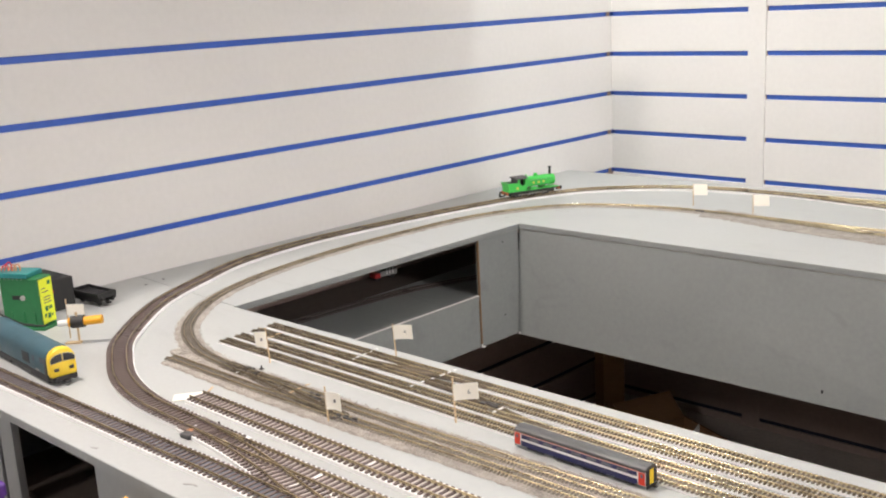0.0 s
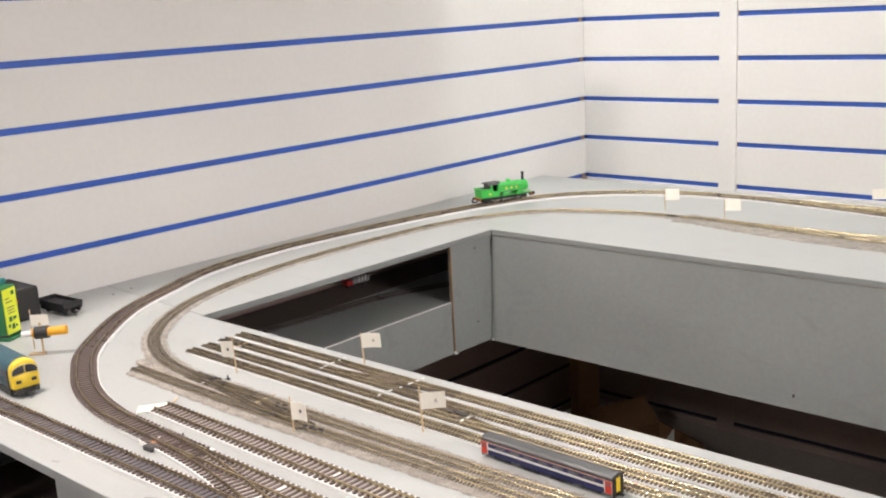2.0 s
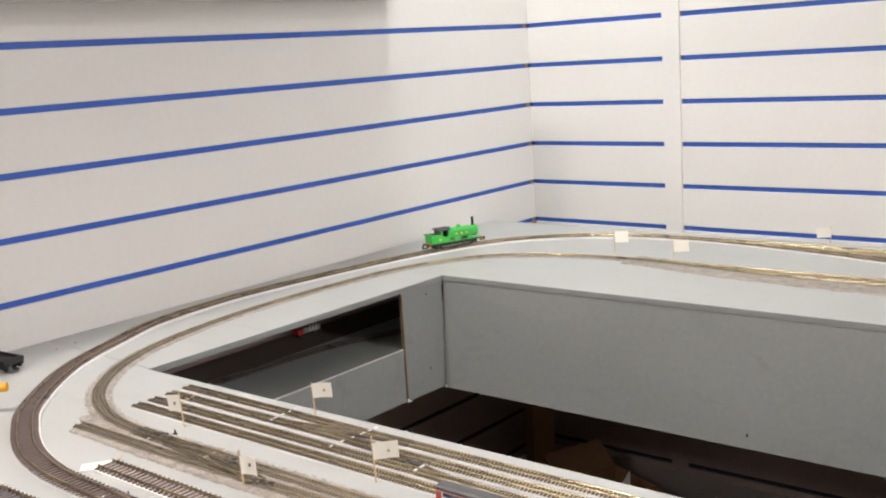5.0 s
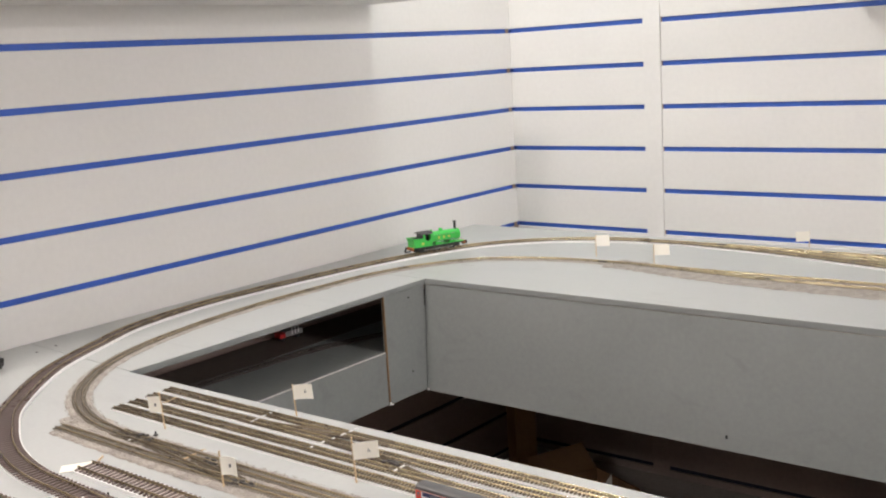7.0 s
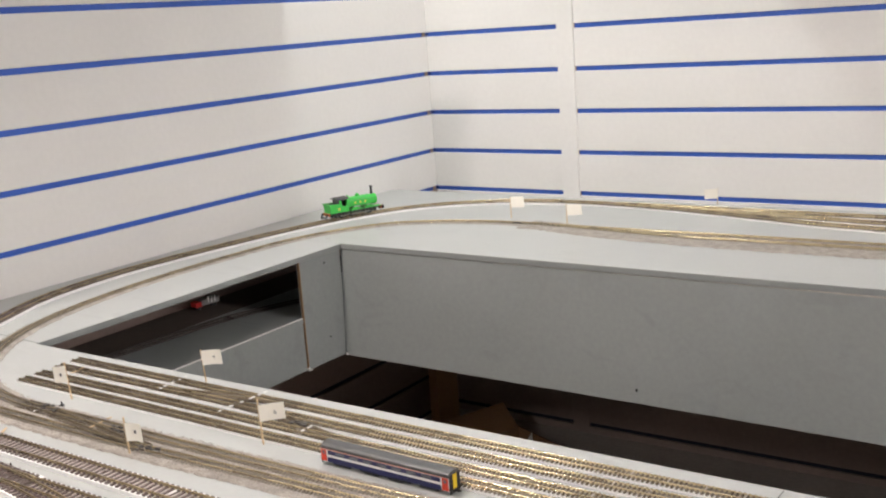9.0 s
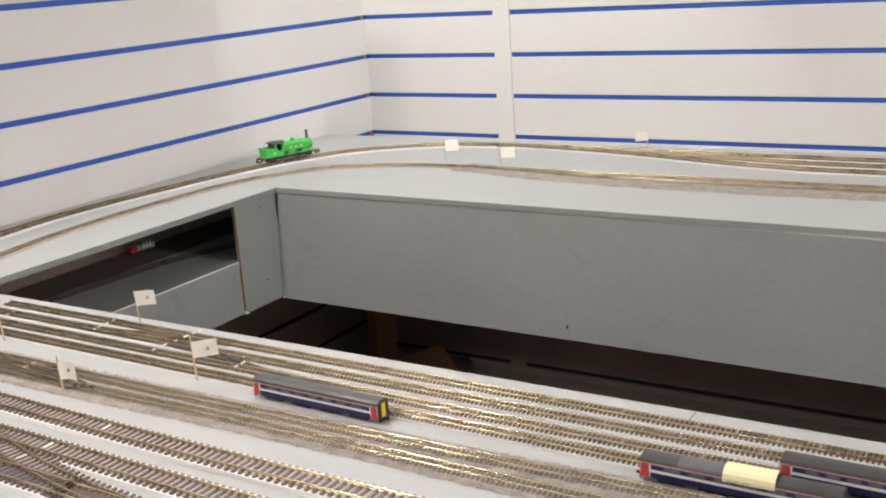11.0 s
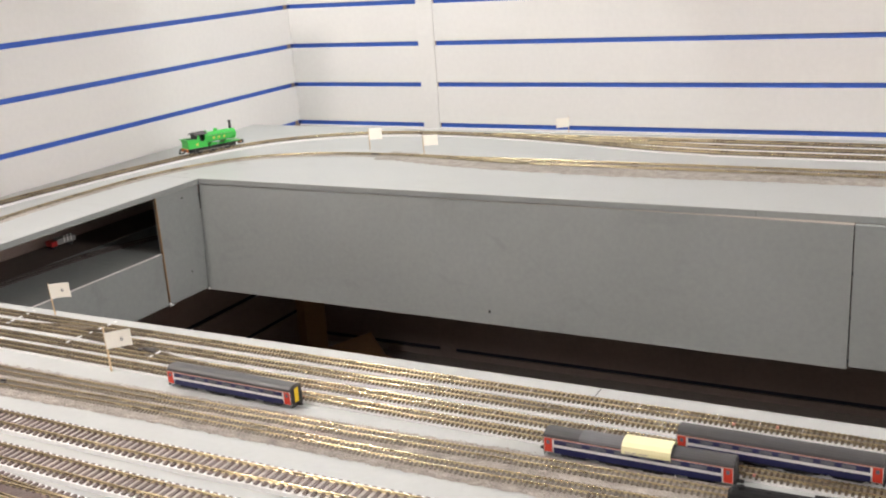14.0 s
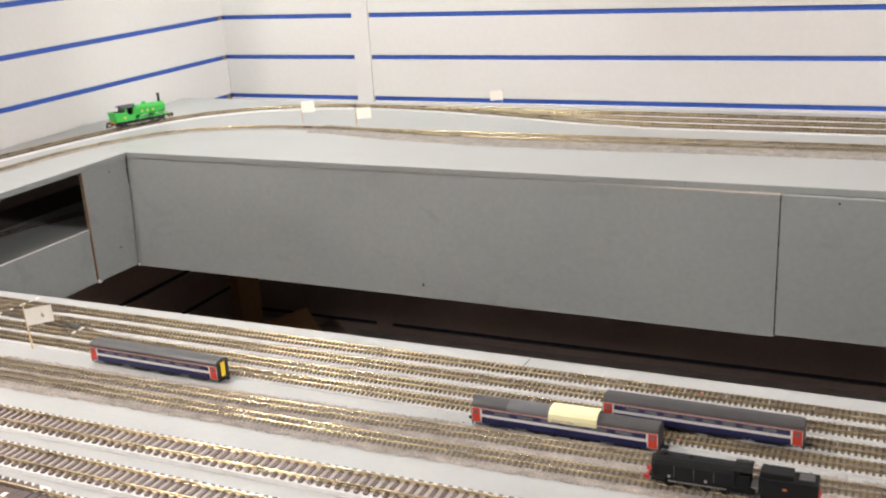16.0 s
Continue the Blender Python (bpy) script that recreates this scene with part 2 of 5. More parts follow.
grooves = [GROOVE + 0.1 * k for k in range(-9, 16)]
HALF = 0.0056
for wall, span, post in ((wall_left, (-5.0, 0.0158), None), (wall_back, (0.0003, 4.58), (0.380, 0.425))):
    runs = [span] if not post else [(span[0], post[0]), (post[1], span[1])]
    for a, b in runs:
        def slat_mesh(z0, z1, depth0, depth1, name, mat, bev):
            bm = bmesh.new()
            if wall is wall_left:
                box(bm, -depth1, a, z0, -depth0, b, z1, bevel=bev)
            else:
                box(bm, a, depth0, z0, b, depth1, z1, bevel=bev)
            return part(name, bm, mat, wall)
        # below the board top, slats and strips switch to colours darkened for shade
        for g0, g1 in zip(grooves, grooves[1:]):
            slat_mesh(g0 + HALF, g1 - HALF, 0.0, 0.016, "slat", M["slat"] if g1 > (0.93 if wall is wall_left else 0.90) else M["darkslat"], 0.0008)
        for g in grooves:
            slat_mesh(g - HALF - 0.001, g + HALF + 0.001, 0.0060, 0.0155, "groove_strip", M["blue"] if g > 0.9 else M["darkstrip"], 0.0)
# joint cover between two slat sheets
tagged(bits("trim_joint_cover", M["slat"], None, (0.3805, -0.0025, 0.822, 0.4245, 0.012, CEIL - 0.002), bevel=0.0006), "white vertical cover strip between slatwall sheets", "trim", kind="structure")
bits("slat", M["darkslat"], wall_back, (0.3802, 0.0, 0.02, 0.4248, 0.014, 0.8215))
bits("shadow_gap", M["raw"], wall_back, (0.4245, 0.0045, 0.822, 0.4262, 0.014, CEIL - 0.01))
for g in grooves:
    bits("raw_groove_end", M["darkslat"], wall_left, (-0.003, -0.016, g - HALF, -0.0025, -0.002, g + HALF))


# shelves that hang on the slatwall above the layout
def wall_shelf(at, size, label):
    t = thing("wall_shelf", at, label, "shelf")
    bits("shelf_board", M["slat"], t, (0, 0, 0, size[0], size[1], 0.018), bevel=0.001)
    bits("front_lip", M["slat"], t, (0, 0, 0.0185, size[0], 0.008, 0.05) if size[0] > size[1] else (size[0] - 0.008, 0, 0.0185, size[0], size[1], 0.05), bevel=0.001)
    return t


wall_shelf((0.0005, -3.2, 1.487), (0.15, 2.675), "white shelf hung on the slatwall above the layout")
wall_shelf((0.834, -0.1905, 1.487), (2.3, 0.19), "white shelf hung on the far slatwall")

# ---- layout boards ----
LIP = 0.0110


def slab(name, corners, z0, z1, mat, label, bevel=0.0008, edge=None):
    """A flat board; edge is a darker grey that puts shade on its side faces."""
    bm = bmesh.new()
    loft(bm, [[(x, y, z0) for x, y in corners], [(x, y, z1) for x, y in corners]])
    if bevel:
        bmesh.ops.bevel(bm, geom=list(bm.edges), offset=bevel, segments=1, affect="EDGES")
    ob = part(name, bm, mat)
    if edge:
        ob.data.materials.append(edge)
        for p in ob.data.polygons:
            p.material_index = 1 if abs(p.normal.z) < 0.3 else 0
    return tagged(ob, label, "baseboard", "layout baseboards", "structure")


def front_y(x):
    return -1.8226 + 0.0125 * x


def hole_y(x):
    return -1.4155 + 0.0066 * x


EDGE = -0.7430        # far board's edge at the well
SEAM = 1.3455         # joint between two boards


def joint_y(x):
    """Saw joint between the side board and the front board."""
    return -1.3968 - 0.043 * x


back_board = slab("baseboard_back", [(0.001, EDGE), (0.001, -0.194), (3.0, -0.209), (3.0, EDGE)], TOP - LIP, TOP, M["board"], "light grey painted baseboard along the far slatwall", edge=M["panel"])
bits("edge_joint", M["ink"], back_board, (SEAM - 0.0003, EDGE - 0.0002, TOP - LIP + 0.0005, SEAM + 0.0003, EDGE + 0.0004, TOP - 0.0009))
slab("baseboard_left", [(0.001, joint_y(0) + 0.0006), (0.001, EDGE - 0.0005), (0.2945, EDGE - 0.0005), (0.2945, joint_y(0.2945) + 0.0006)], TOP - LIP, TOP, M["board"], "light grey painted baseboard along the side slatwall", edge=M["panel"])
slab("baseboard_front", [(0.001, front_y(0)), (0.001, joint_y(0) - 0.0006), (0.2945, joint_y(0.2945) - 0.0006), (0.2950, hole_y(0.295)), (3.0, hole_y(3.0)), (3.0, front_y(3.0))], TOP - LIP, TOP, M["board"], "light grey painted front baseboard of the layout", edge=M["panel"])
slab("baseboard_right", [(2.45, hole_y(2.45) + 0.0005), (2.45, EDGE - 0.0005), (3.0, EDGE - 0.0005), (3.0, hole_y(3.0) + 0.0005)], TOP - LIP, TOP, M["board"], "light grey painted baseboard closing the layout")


def upright(name, p, q, thick, z0, z1, mat, label, cat="panel", lean=0.0):
    """A thin board standing between two plan points."""
    p, q = Vector(p), Vector(q)
    d = (q - p).normalized()
    n = Vector((-d.y, d.x)) * thick
    bm = bmesh.new()
    ring = [p, q, q + n, p + n]
    loft(bm, [[(v.x, v.y - lean, z0) for v in ring], [(v.x, v.y, z1) for v in ring]])
    bmesh.ops.bevel(bm, geom=list(bm.edges), offset=0.0006, segments=1, affect="EDGES")
    ob = part(name, bm, mat)
    return tagged(ob, label, cat, "layout side panels")


# the long far panel leans inwards at its foot and bows out from under the board at one end
BOW = ((0.2912, -0.7405, -0.7535), (1.130, -0.7418, -0.7621), (1.290, -0.7455, -0.7646), (1.481, -0.7515, -0.7665))


def bowed(z0, z1, mat, name, parent, label=""):
    bm = bmesh.new()
    rings = []
    for x, top, foot in BOW:
        k0, k1 = ((z - 0.728) / (TOP - LIP - 0.728) for z in (z0, z1))
        y0, y1 = foot + (top - foot) * k0, foot + (top - foot) * k1
        rings.append([(x, y0, z0), (x, y0 + 0.009, z0), (x, y1 + 0.009, z1), (x, y1, z1)])
    loft(bm, rings)
    return part(name, bm, mat, parent, label)


far_panel = thing("side_panel", (0, 0, 0), "mid grey painted hardboard panel under the far baseboard", "panel", "layout side panels")
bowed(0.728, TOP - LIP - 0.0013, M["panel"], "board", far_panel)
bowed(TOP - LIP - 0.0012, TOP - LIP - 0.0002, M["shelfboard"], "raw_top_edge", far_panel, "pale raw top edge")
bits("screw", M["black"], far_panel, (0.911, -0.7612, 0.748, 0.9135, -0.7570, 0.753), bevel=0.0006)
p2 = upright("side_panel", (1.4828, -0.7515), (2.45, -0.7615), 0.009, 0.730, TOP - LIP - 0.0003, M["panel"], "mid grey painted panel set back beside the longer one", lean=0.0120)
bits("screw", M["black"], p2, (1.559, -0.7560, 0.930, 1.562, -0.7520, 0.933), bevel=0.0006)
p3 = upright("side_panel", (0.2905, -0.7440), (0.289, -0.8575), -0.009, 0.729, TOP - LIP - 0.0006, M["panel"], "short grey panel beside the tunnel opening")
for z in (0.775, 0.921):
    bits("screw", M["black"], p3, (0.2885, -0.792, z, 0.2915, -0.7895, z + 0.0025), bevel=0.0005)
bits("raw_end_grain", M["raw"], p3, (0.2845, -0.8592, 0.731, 0.2893, -0.8576, TOP - LIP - 0.001))
# torn pale fibres where the panels' lower corners are chipped
def chip(parent, at, size, seed):
    rng = random.Random(seed)
    bm = bmesh.new()
    ball(bm, at, 1.0, size, 7, 5)
    for v in bm.verts:
        v.co += Vector((rng.uniform(-1, 1) * size[0], rng.uniform(-1, 1) * size[1], rng.uniform(-1, 1) * size[2])) * 0.45
    return part("torn_fibre", bm, M["slat"], parent, "pale torn fibre")


chip(p3, (0.2890, -0.8588, 0.7310), (0.0022, 0.0030, 0.0032), 3)
chip(p3, (0.2895, -0.8540, 0.7285), (0.0018, 0.0045, 0.0014), 4)
chip(far_panel, (0.2950, -0.7536, 0.7300), (0.0030, 0.0012, 0.0026), 5)
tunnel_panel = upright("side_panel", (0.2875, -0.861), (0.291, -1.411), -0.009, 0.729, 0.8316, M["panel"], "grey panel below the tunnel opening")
# white strip that paints the light caught by the panel's top edge
bm = bmesh.new()
loft(bm, [[(x + dx, y, z) for dx, z in ((-0.0002, 0.8305), (0.0008, 0.8305), (0.0006, 0.8322), (-0.0022, 0.8322), (-0.0022, 0.8314), (-0.0002, 0.8314))] for x, y in ((0.2875, -0.862), (0.291, -1.410))])
part("worn_top_edge", bm, M["slat"], tunnel_panel, "pale strip for the lit top edge")
upright("side_panel", (0.304, hole_y(0.3) - 0.003), (2.45, hole_y(2.45) - 0.003), -0.009, 0.74, TOP - LIP - 0.0006, M["panel"], "grey panel under the front baseboard")
slab("baseboard_lower", [(0.112, -1.79), (0.112, -0.40), (0.287, -0.40), (0.287, -1.79)], 0.821, 0.830, M["panel"], "grey lower baseboard inside the tunnel")
# these two lower boards have the shade around them put into their colour
slab("baseboard_lower_back", [(0.001, -1.79), (0.001, -0.40), (0.1115, -0.40), (0.1115, -1.79)], 0.821, 0.830, M["darkboard"], "strip of lower baseboard by the wall, darkened for tunnel shade")
slab("baseboard_lower_front", [(0.2885, -1.79), (0.2885, -1.432), (2.4, -1.42), (2.4, -1.78)], 0.821, 0.830, M["darkboard"], "lower baseboard below the front board, darkened to hold its shade")
# hidden strip, added so lamp light doesn't fall through the rear gap
slab("back_batten", [(0.001, -0.215), (0.001, -0.001), (3.0, -0.001), (3.0, -0.18)], 0.888, 0.900, M["panel"], "unseen grey strip added to block light behind the far baseboard")
slab("storage_shelf", [(0.001, -0.62), (0.001, -0.001), (3.0, -0.001), (3.0, -0.62)], 0.280, 0.300, M["shelfboard"], "dusty storage board low under the layout")

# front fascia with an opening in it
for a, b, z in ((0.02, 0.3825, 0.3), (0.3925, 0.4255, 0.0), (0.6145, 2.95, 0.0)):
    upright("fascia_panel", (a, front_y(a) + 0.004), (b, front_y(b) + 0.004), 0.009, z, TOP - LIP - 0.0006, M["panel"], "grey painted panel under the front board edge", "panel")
# end panel out of view, added to darken the space below the boards
upright("fascia_panel", (2.99, front_y(2.99) + 0.014), (2.99, -0.002), 0.009, 0.0, TOP - LIP - 0.0006, M["panel"], "unseen grey end panel added to keep light out below the layout", "panel")
# legs
for x, y in ((0.10, -1.72), (2.9, -1.6), (2.9, -0.3), (1.9, -1.46)):
    t = bits("table_leg", M["timber"], None, (x - 0.022, y - 0.022, 0, x + 0.022, y + 0.022, TOP - LIP - 0.0005), bevel=0.002)
    tagged(t, "bare timber leg under the layout", "leg", "layout legs")


# ---- track ----
def spline(pts, step=0.004):
    """A smooth line through plan points, and its arc lengths."""
    P = [Vector(p) for p in pts]
    P = [2 * P[0] - P[1]] + P + [2 * P[-1] - P[-2]]
    out = []
    for a, b, c, d in zip(P, P[1:], P[2:], P[3:]):
        n = max(2, int((c - b).length / step))
        for i in range(n):
            t = i / n
            out.append(0.5 * ((2 * b) + (c - a) * t + (2 * a - 5 * b + 4 * c - d) * t * t + (3 * b - a - 3 * c + d) * t ** 3))
    out.append(P[-2])
    s = [0.0]
    for a, b in zip(out, out[1:]):
        s.append(s[-1] + (b - a).length)
    return out, s


def along(line, dist):
    """Point and direction at an arc length."""
    pts, s = line
    i = min(max(int(np.searchsorted(s, dist)) - 1, 0), len(pts) - 2)
    d = pts[i + 1] - pts[i]
    k = (dist - s[i]) / max(s[i + 1] - s[i], 1e-9)
    return pts[i] + d * k, math.atan2(d.y, d.x)


def sweep(bm, line, profile, step, start=0.0, end=None):
    """Carry a profile of (across, up) along a line."""
    end = line[1][-1] if end is None else end
    n = max(1, int((end - start) / step))
    rings = []
    for i in range(n + 1):
        p, a = along(line, start + (end - start) * i / n)
        nx, ny = -math.sin(a), math.cos(a)
        rings.append([(p.x + nx * u, p.y + ny * u, w) for u, w in profile])
    loft(bm, rings)


OO = dict(gauge=0.0164, sleeper=(0.0034, 0.0290, 0.0014), pitch=0.0077, rail=0.0024, head=0.0012, bed=0.0042, spare=0.0014)
FAR = dict(OO, bed=0.0030, spare=0.0012)
NN = dict(gauge=0.0083, sleeper=(0.0021, 0.0180, 0.0011), pitch=0.0045, rail=0.0017, head=0.0009, bed=0.0023, spare=0.0004)


def track(pts, kind, label, near=None, bed="foam", z=TOP, straight=False, group="layout tracks", step=None, web=None, line=None, span=None, rail="rail"):
    """A track: two rails, its sleepers and the strip below. near: a stretch of arc length whose sleepers stand singly."""
    line = line or spline(pts)
    first, last = span or (0.0, line[1][-1])
    t = thing("track", (0, 0, 0), label, "track", group)
    hb = kind["bed"] if bed else 0.0003
    step = step or (0.1 if straight else 0.012)
    sw, sl, sh = kind["sleeper"]
    z0 = z + hb
    if bed == "foam":
        bm = bmesh.new()
        w = sl / 2
        e = w + kind.get("spare", 0.0)
        d = kind.get("shift", 0.0)
        sweep(bm, line, [(d - e, z), (d + e, z), (d + e, z0 - 0.0001), (d - e, z0 - 0.0001)], step, first, last)
        part("underlay", bm, M["foam"], t, "white foam underlay strip")
        bm = bmesh.new()
        e = kind["gauge"] / 2 + (0.0026 if kind["gauge"] > 0.01 else 0.0009)
        sweep(bm, line, [(-e, z0 - 0.0005), (e, z0 - 0.0005), (e, z0 + sh * 0.35), (-e, z0 + sh * 0.35)], step, first, last)
        part("web", bm, M[web] if web else M["web"] if kind["gauge"] > 0.01 else M["web_n"], t, "dusty and shade-greyed infill between the sleepers")
    elif web:
        bm = bmesh.new()
        sweep(bm, line, [(-sl / 2, z0 - 0.0008), (sl / 2, z0 - 0.0008), (sl / 2, z0 + sh * 0.3), (-sl / 2, z0 + sh * 0.3)], step, first, last)
        part("web", bm, M[web], t, "dark moulded turnout base")
    z1 = z0 + sh
    for side in (-1, 1):
        bm = bmesh.new()
        c, h, f, r = side * (kind["gauge"] / 2 + kind["head"] / 2), kind["head"] / 2, kind["head"] * 0.9, kind["rail"]
        top = z1 + r
        half = [(f, -0.0002), (f, 0.0), (f * 0.80, f * 0.20), (f * 0.58, f * 0.33), (f * 0.40, f * 0.41), (h * 0.65, r * 0.45), (h, r * 0.62)]
        sweep(bm, line, [(c + u, z1 + v) for u, v in half]
              + [(c + h * math.cos(a), top - h * 0.8 + h * 0.8 * math.sin(a)) for a in (0.0, 0.5, 1.05, 1.57, 2.09, 2.64, 3.14)]
              + [(c - u, z1 + v) for u, v in half[::-1]], step, first, last)
        ob = part("rail", bm, M[rail], t, smooth=True)
        ob.data.materials.append(M["rail_side"] if rail in ("rail", "rail_far") else M[rail])        # only the running surface is polished
        for f in ob.data.polygons:
            f.material_index = 0 if f.center.z > top - h * 0.9 else 1
    n = int((last - first) / kind["pitch"])
    single = None
    if near:
        bm = bmesh.new()
        box(bm, -sw / 2, -sl / 2, -0.0003, sw / 2, sl / 2, sh)
        for side in (-1, 1):
            c = side * (kind["gauge"] / 2 + kind["head"] / 2)
            for s2 in (-1, 1):
                box(bm, -sw * 0.4, c + s2 * kind["head"] * 1.3 - 0.0006, sh, sw * 0.4, c + s2 * kind["head"] * 1.3 + 0.0006, sh + 0.0010)
        single = finish(bm, "sleeper", M["sleeper"])
    verts, faces = [], []
    count = 0
    for i in range(n):
        s = first + (i + 0.5) * kind["pitch"]
        p, a = along(line, s)
        jig = random.uniform(-0.6, 0.6)
        if near and near[0] <= s <= near[1] and count < 290:
            count += 1
            piece("sleeper", single, t, pose(p.x, p.y, z0, 0, 0, math.degrees(a) + jig))
            continue
        ca, sa = math.cos(a), math.sin(a)
        k = len(verts)
        for w in (-0.0003, sh):
            for u, v in ((-1, -1), (1, -1), (1, 1), (-1, 1)):
                u, v = u * sw / 2, v * sl / 2
                verts.append((p.x + ca * u - sa * v, p.y + sa * u + ca * v, z0 + w))
        faces += [(k + a_, k + b_, k + c_, k + d_) for a_, b_, c_, d_ in ((3, 2, 1, 0), (4, 5, 6, 7), (0, 1, 5, 4), (1, 2, 6, 5), (2, 3, 7, 6), (3, 0, 4, 7))]
        # chairs that grip both rails
        for side in (-1, 1):
            c, e = side * (kind["gauge"] + kind["head"]) / 2, kind["head"] * 1.75
            k = len(verts)
            for w, q in ((sh, e), (sh + kind["rail"] * 0.42, e * 0.62)):
                for u, v in ((-1, -1), (1, -1), (1, 1), (-1, 1)):
                    u, v = u * sw * 0.42, c + v * q
                    verts.append((p.x + ca * u - sa * v, p.y + sa * u + ca * v, z0 + w))
            faces += [(k + a_, k + b_, k + c_, k + d_) for a_, b_, c_, d_ in ((4, 5, 6, 7), (0, 1, 5, 4), (1, 2, 6, 5), (2, 3, 7, 6), (3, 0, 4, 7))]
    if verts:
        me = bpy.data.meshes.new("sleeper_strip")
        me.from_pydata(verts, [], faces)
        me.materials.append(M["sleeper"] if kind["gauge"] > 0.01 else M["sleeper_dusty"] if bed == "ballast" and not web else M["sleeper_n"])
        o = new("sleeper_strip", me)
        o.parent = t
        tagged(o, "row of small dark sleepers", kind="stuff")
    return t, line


def ballast(pts, width, label, h=0.0024):
    """A rough strip of loose stone under a track."""
    line = spline(pts)
    bm = bmesh.new()
    n = int(line[1][-1] / 0.006)
    rng = random.Random(5)
    rows = []
    for i in range(n + 1):
        p, a = along(line, line[1][-1] * i / n)
        nx, ny = -math.sin(a), math.cos(a)
        l, r = width / 2 * rng.uniform(0.88, 1.12), width / 2 * rng.uniform(0.88, 1.12)
        prof = [(-l, 0.0), (-l * 0.8, h * rng.uniform(0.5, 0.9)), (0, h), (r * 0.8, h * rng.uniform(0.5, 0.9)), (r, 0.0)]
        rows.append([bm.verts.new((p.x + nx * u, p.y + ny * u, TOP + 0.0003 + w)) for u, w in prof])
    for a, b in zip(rows, rows[1:]):
        for i in range(4):
            bm.faces.new((a[i], a[i + 1], b[i + 1], b[i]))
    bed = part("ballast_bed", bm, M["ballast"])
    tagged(bed, label, "ballast", "ballast beds", "stuff")
    # loose grains on it
    verts, faces = [], []
    for _ in range(int(line[1][-1] * 4500)):
        s = rng.random() * line[1][-1]
        p, a = along(line, s)
        u = rng.uniform(-0.56, 0.56) * width
        r = rng.uniform(0.0004, 0.0010)
        c = Vector((p.x - math.sin(a) * u, p.y + math.cos(a) * u, TOP + (h if abs(u) < width * 0.4 else 0.0003) + r * 0.4))
        k = len(verts)
        for d in ((1, 0, 0), (-0.5, 0.85, 0), (-0.5, -0.85, 0), (0, 0, 1)):
            verts.append(c + Vector(d) * r * rng.uniform(0.7, 1.3))
        faces += [(k, k + 1, k + 3), (k + 1, k + 2, k + 3), (k + 2, k, k + 3)]
    me = bpy.data.meshes.new("ballast_grains")
    me.from_pydata(verts, [], faces)
    me.materials.append(M["grain"])
    o = new("ballast_grains", me)
    o.parent = bed
    tagged(o, kind="stuff")
    return bed


# outer circuit, larger gauge
OUTER = [(2.450, -0.2913), (1.201, -0.2699), (0.839, -0.2638), (0.645, -0.2612), (0.522, -0.2655), (0.403, -0.2892), (0.295, -0.3425), (0.204, -0.4276), (0.145, -0.5509), (0.107, -0.6995), (0.084, -0.8446), (0.068, -0.9752), (0.063, -1.1049), (0.083, -1.2495), (0.121, -1.3411), (0.192, -1.4744), (0.305, -1.5964), (0.382, -1.6481), (0.458, -1.6844), (0.540, -1.7043), (0.621, -1.7090), (0.725, -1.7118), (1.000, -1.7135), (1.235, -1.7135), (2.450, -1.7080)]
outer_line = spline(OUTER)


def arc(i):
    """Arc length of the outer circuit at its plan point i."""
    k = min(range(len(outer_line[0])), key=lambda n: (outer_line[0][n] - Vector(OUTER[i])).length)
    return outer_line[1][k]


WIDE = dict(OO, spare=0.0004, shift=0.0012, sleeper=(0.0036, 0.0324, 0.0014))
track(None, FAR, "far straight of the outer circuit on white underlay", line=outer_line, span=(0.0, arc(4)), rail="rail_far")
track(None, WIDE, "dark brown curved track with dull brassy rails looping round the layout", line=outer_line, span=(arc(4) + 0.0005, arc(21)), near=(arc(12), arc(12) + 1.0))
track(None, OO, "front straight of the outer circuit on white underlay", line=outer_line, span=(arc(21) + 0.0005, outer_line[1][-1]), near=(arc(21), arc(21) + 1.4), web="weblight")
track([(0.576, -1.6610), (1.000, -1.6640), (1.300, -1.6595), (1.450, -1.6570), (2.450, -1.6450)], OO, "siding of dark sleepers on white underlay, ending short", near=(0, 2), straight=True, web="weblight")
track([(0.010, -1.778), (0.340, -1.7715), (0.480, -1.7685), (0.650, -1.7645), (0.790, -1.7608), (0.930, -1.7605), (1.080, -1.7610), (2.450, -1.7550)], OO, "front track of dark sleepers beside the board edge", near=(0.2, 2.3), web="webmid")
# crossover of the two front tracks
track([(0.640, -1.7100), (0.700, -1.7140), (0.750, -1.7197), (0.800, -1.7285), (0.830, -1.7352), (0.880, -1.7452), (0.920, -1.7512), (0.960, -1.7562), (1.020, -1.7598), (1.090, -1.7607)], dict(OO, bed=0.0041, sleeper=(0.0034, 0.034, 0.0015)), "turnout leading from the loop to the front track", near=(0, 0.5), web="weblight")
# far roads of the larger gauge
track([(0.615, -0.2608), (0.797, -0.2696), (0.949, -0.2893), (1.121, -0.3134), (1.303, -0.3233), (2.450, -0.341)], FAR, "far road branching from the outer circuit", rail="rail_far")
track([(0.640, -0.2640), (0.720, -0.2740), (0.830, -0.2925), (0.960, -0.3240), (1.086, -0.3560), (1.200, -0.3705), (1.304, -0.3755), (2.450, -0.388)], FAR, "far road branching towards the middle of the board", rail="rail_far")

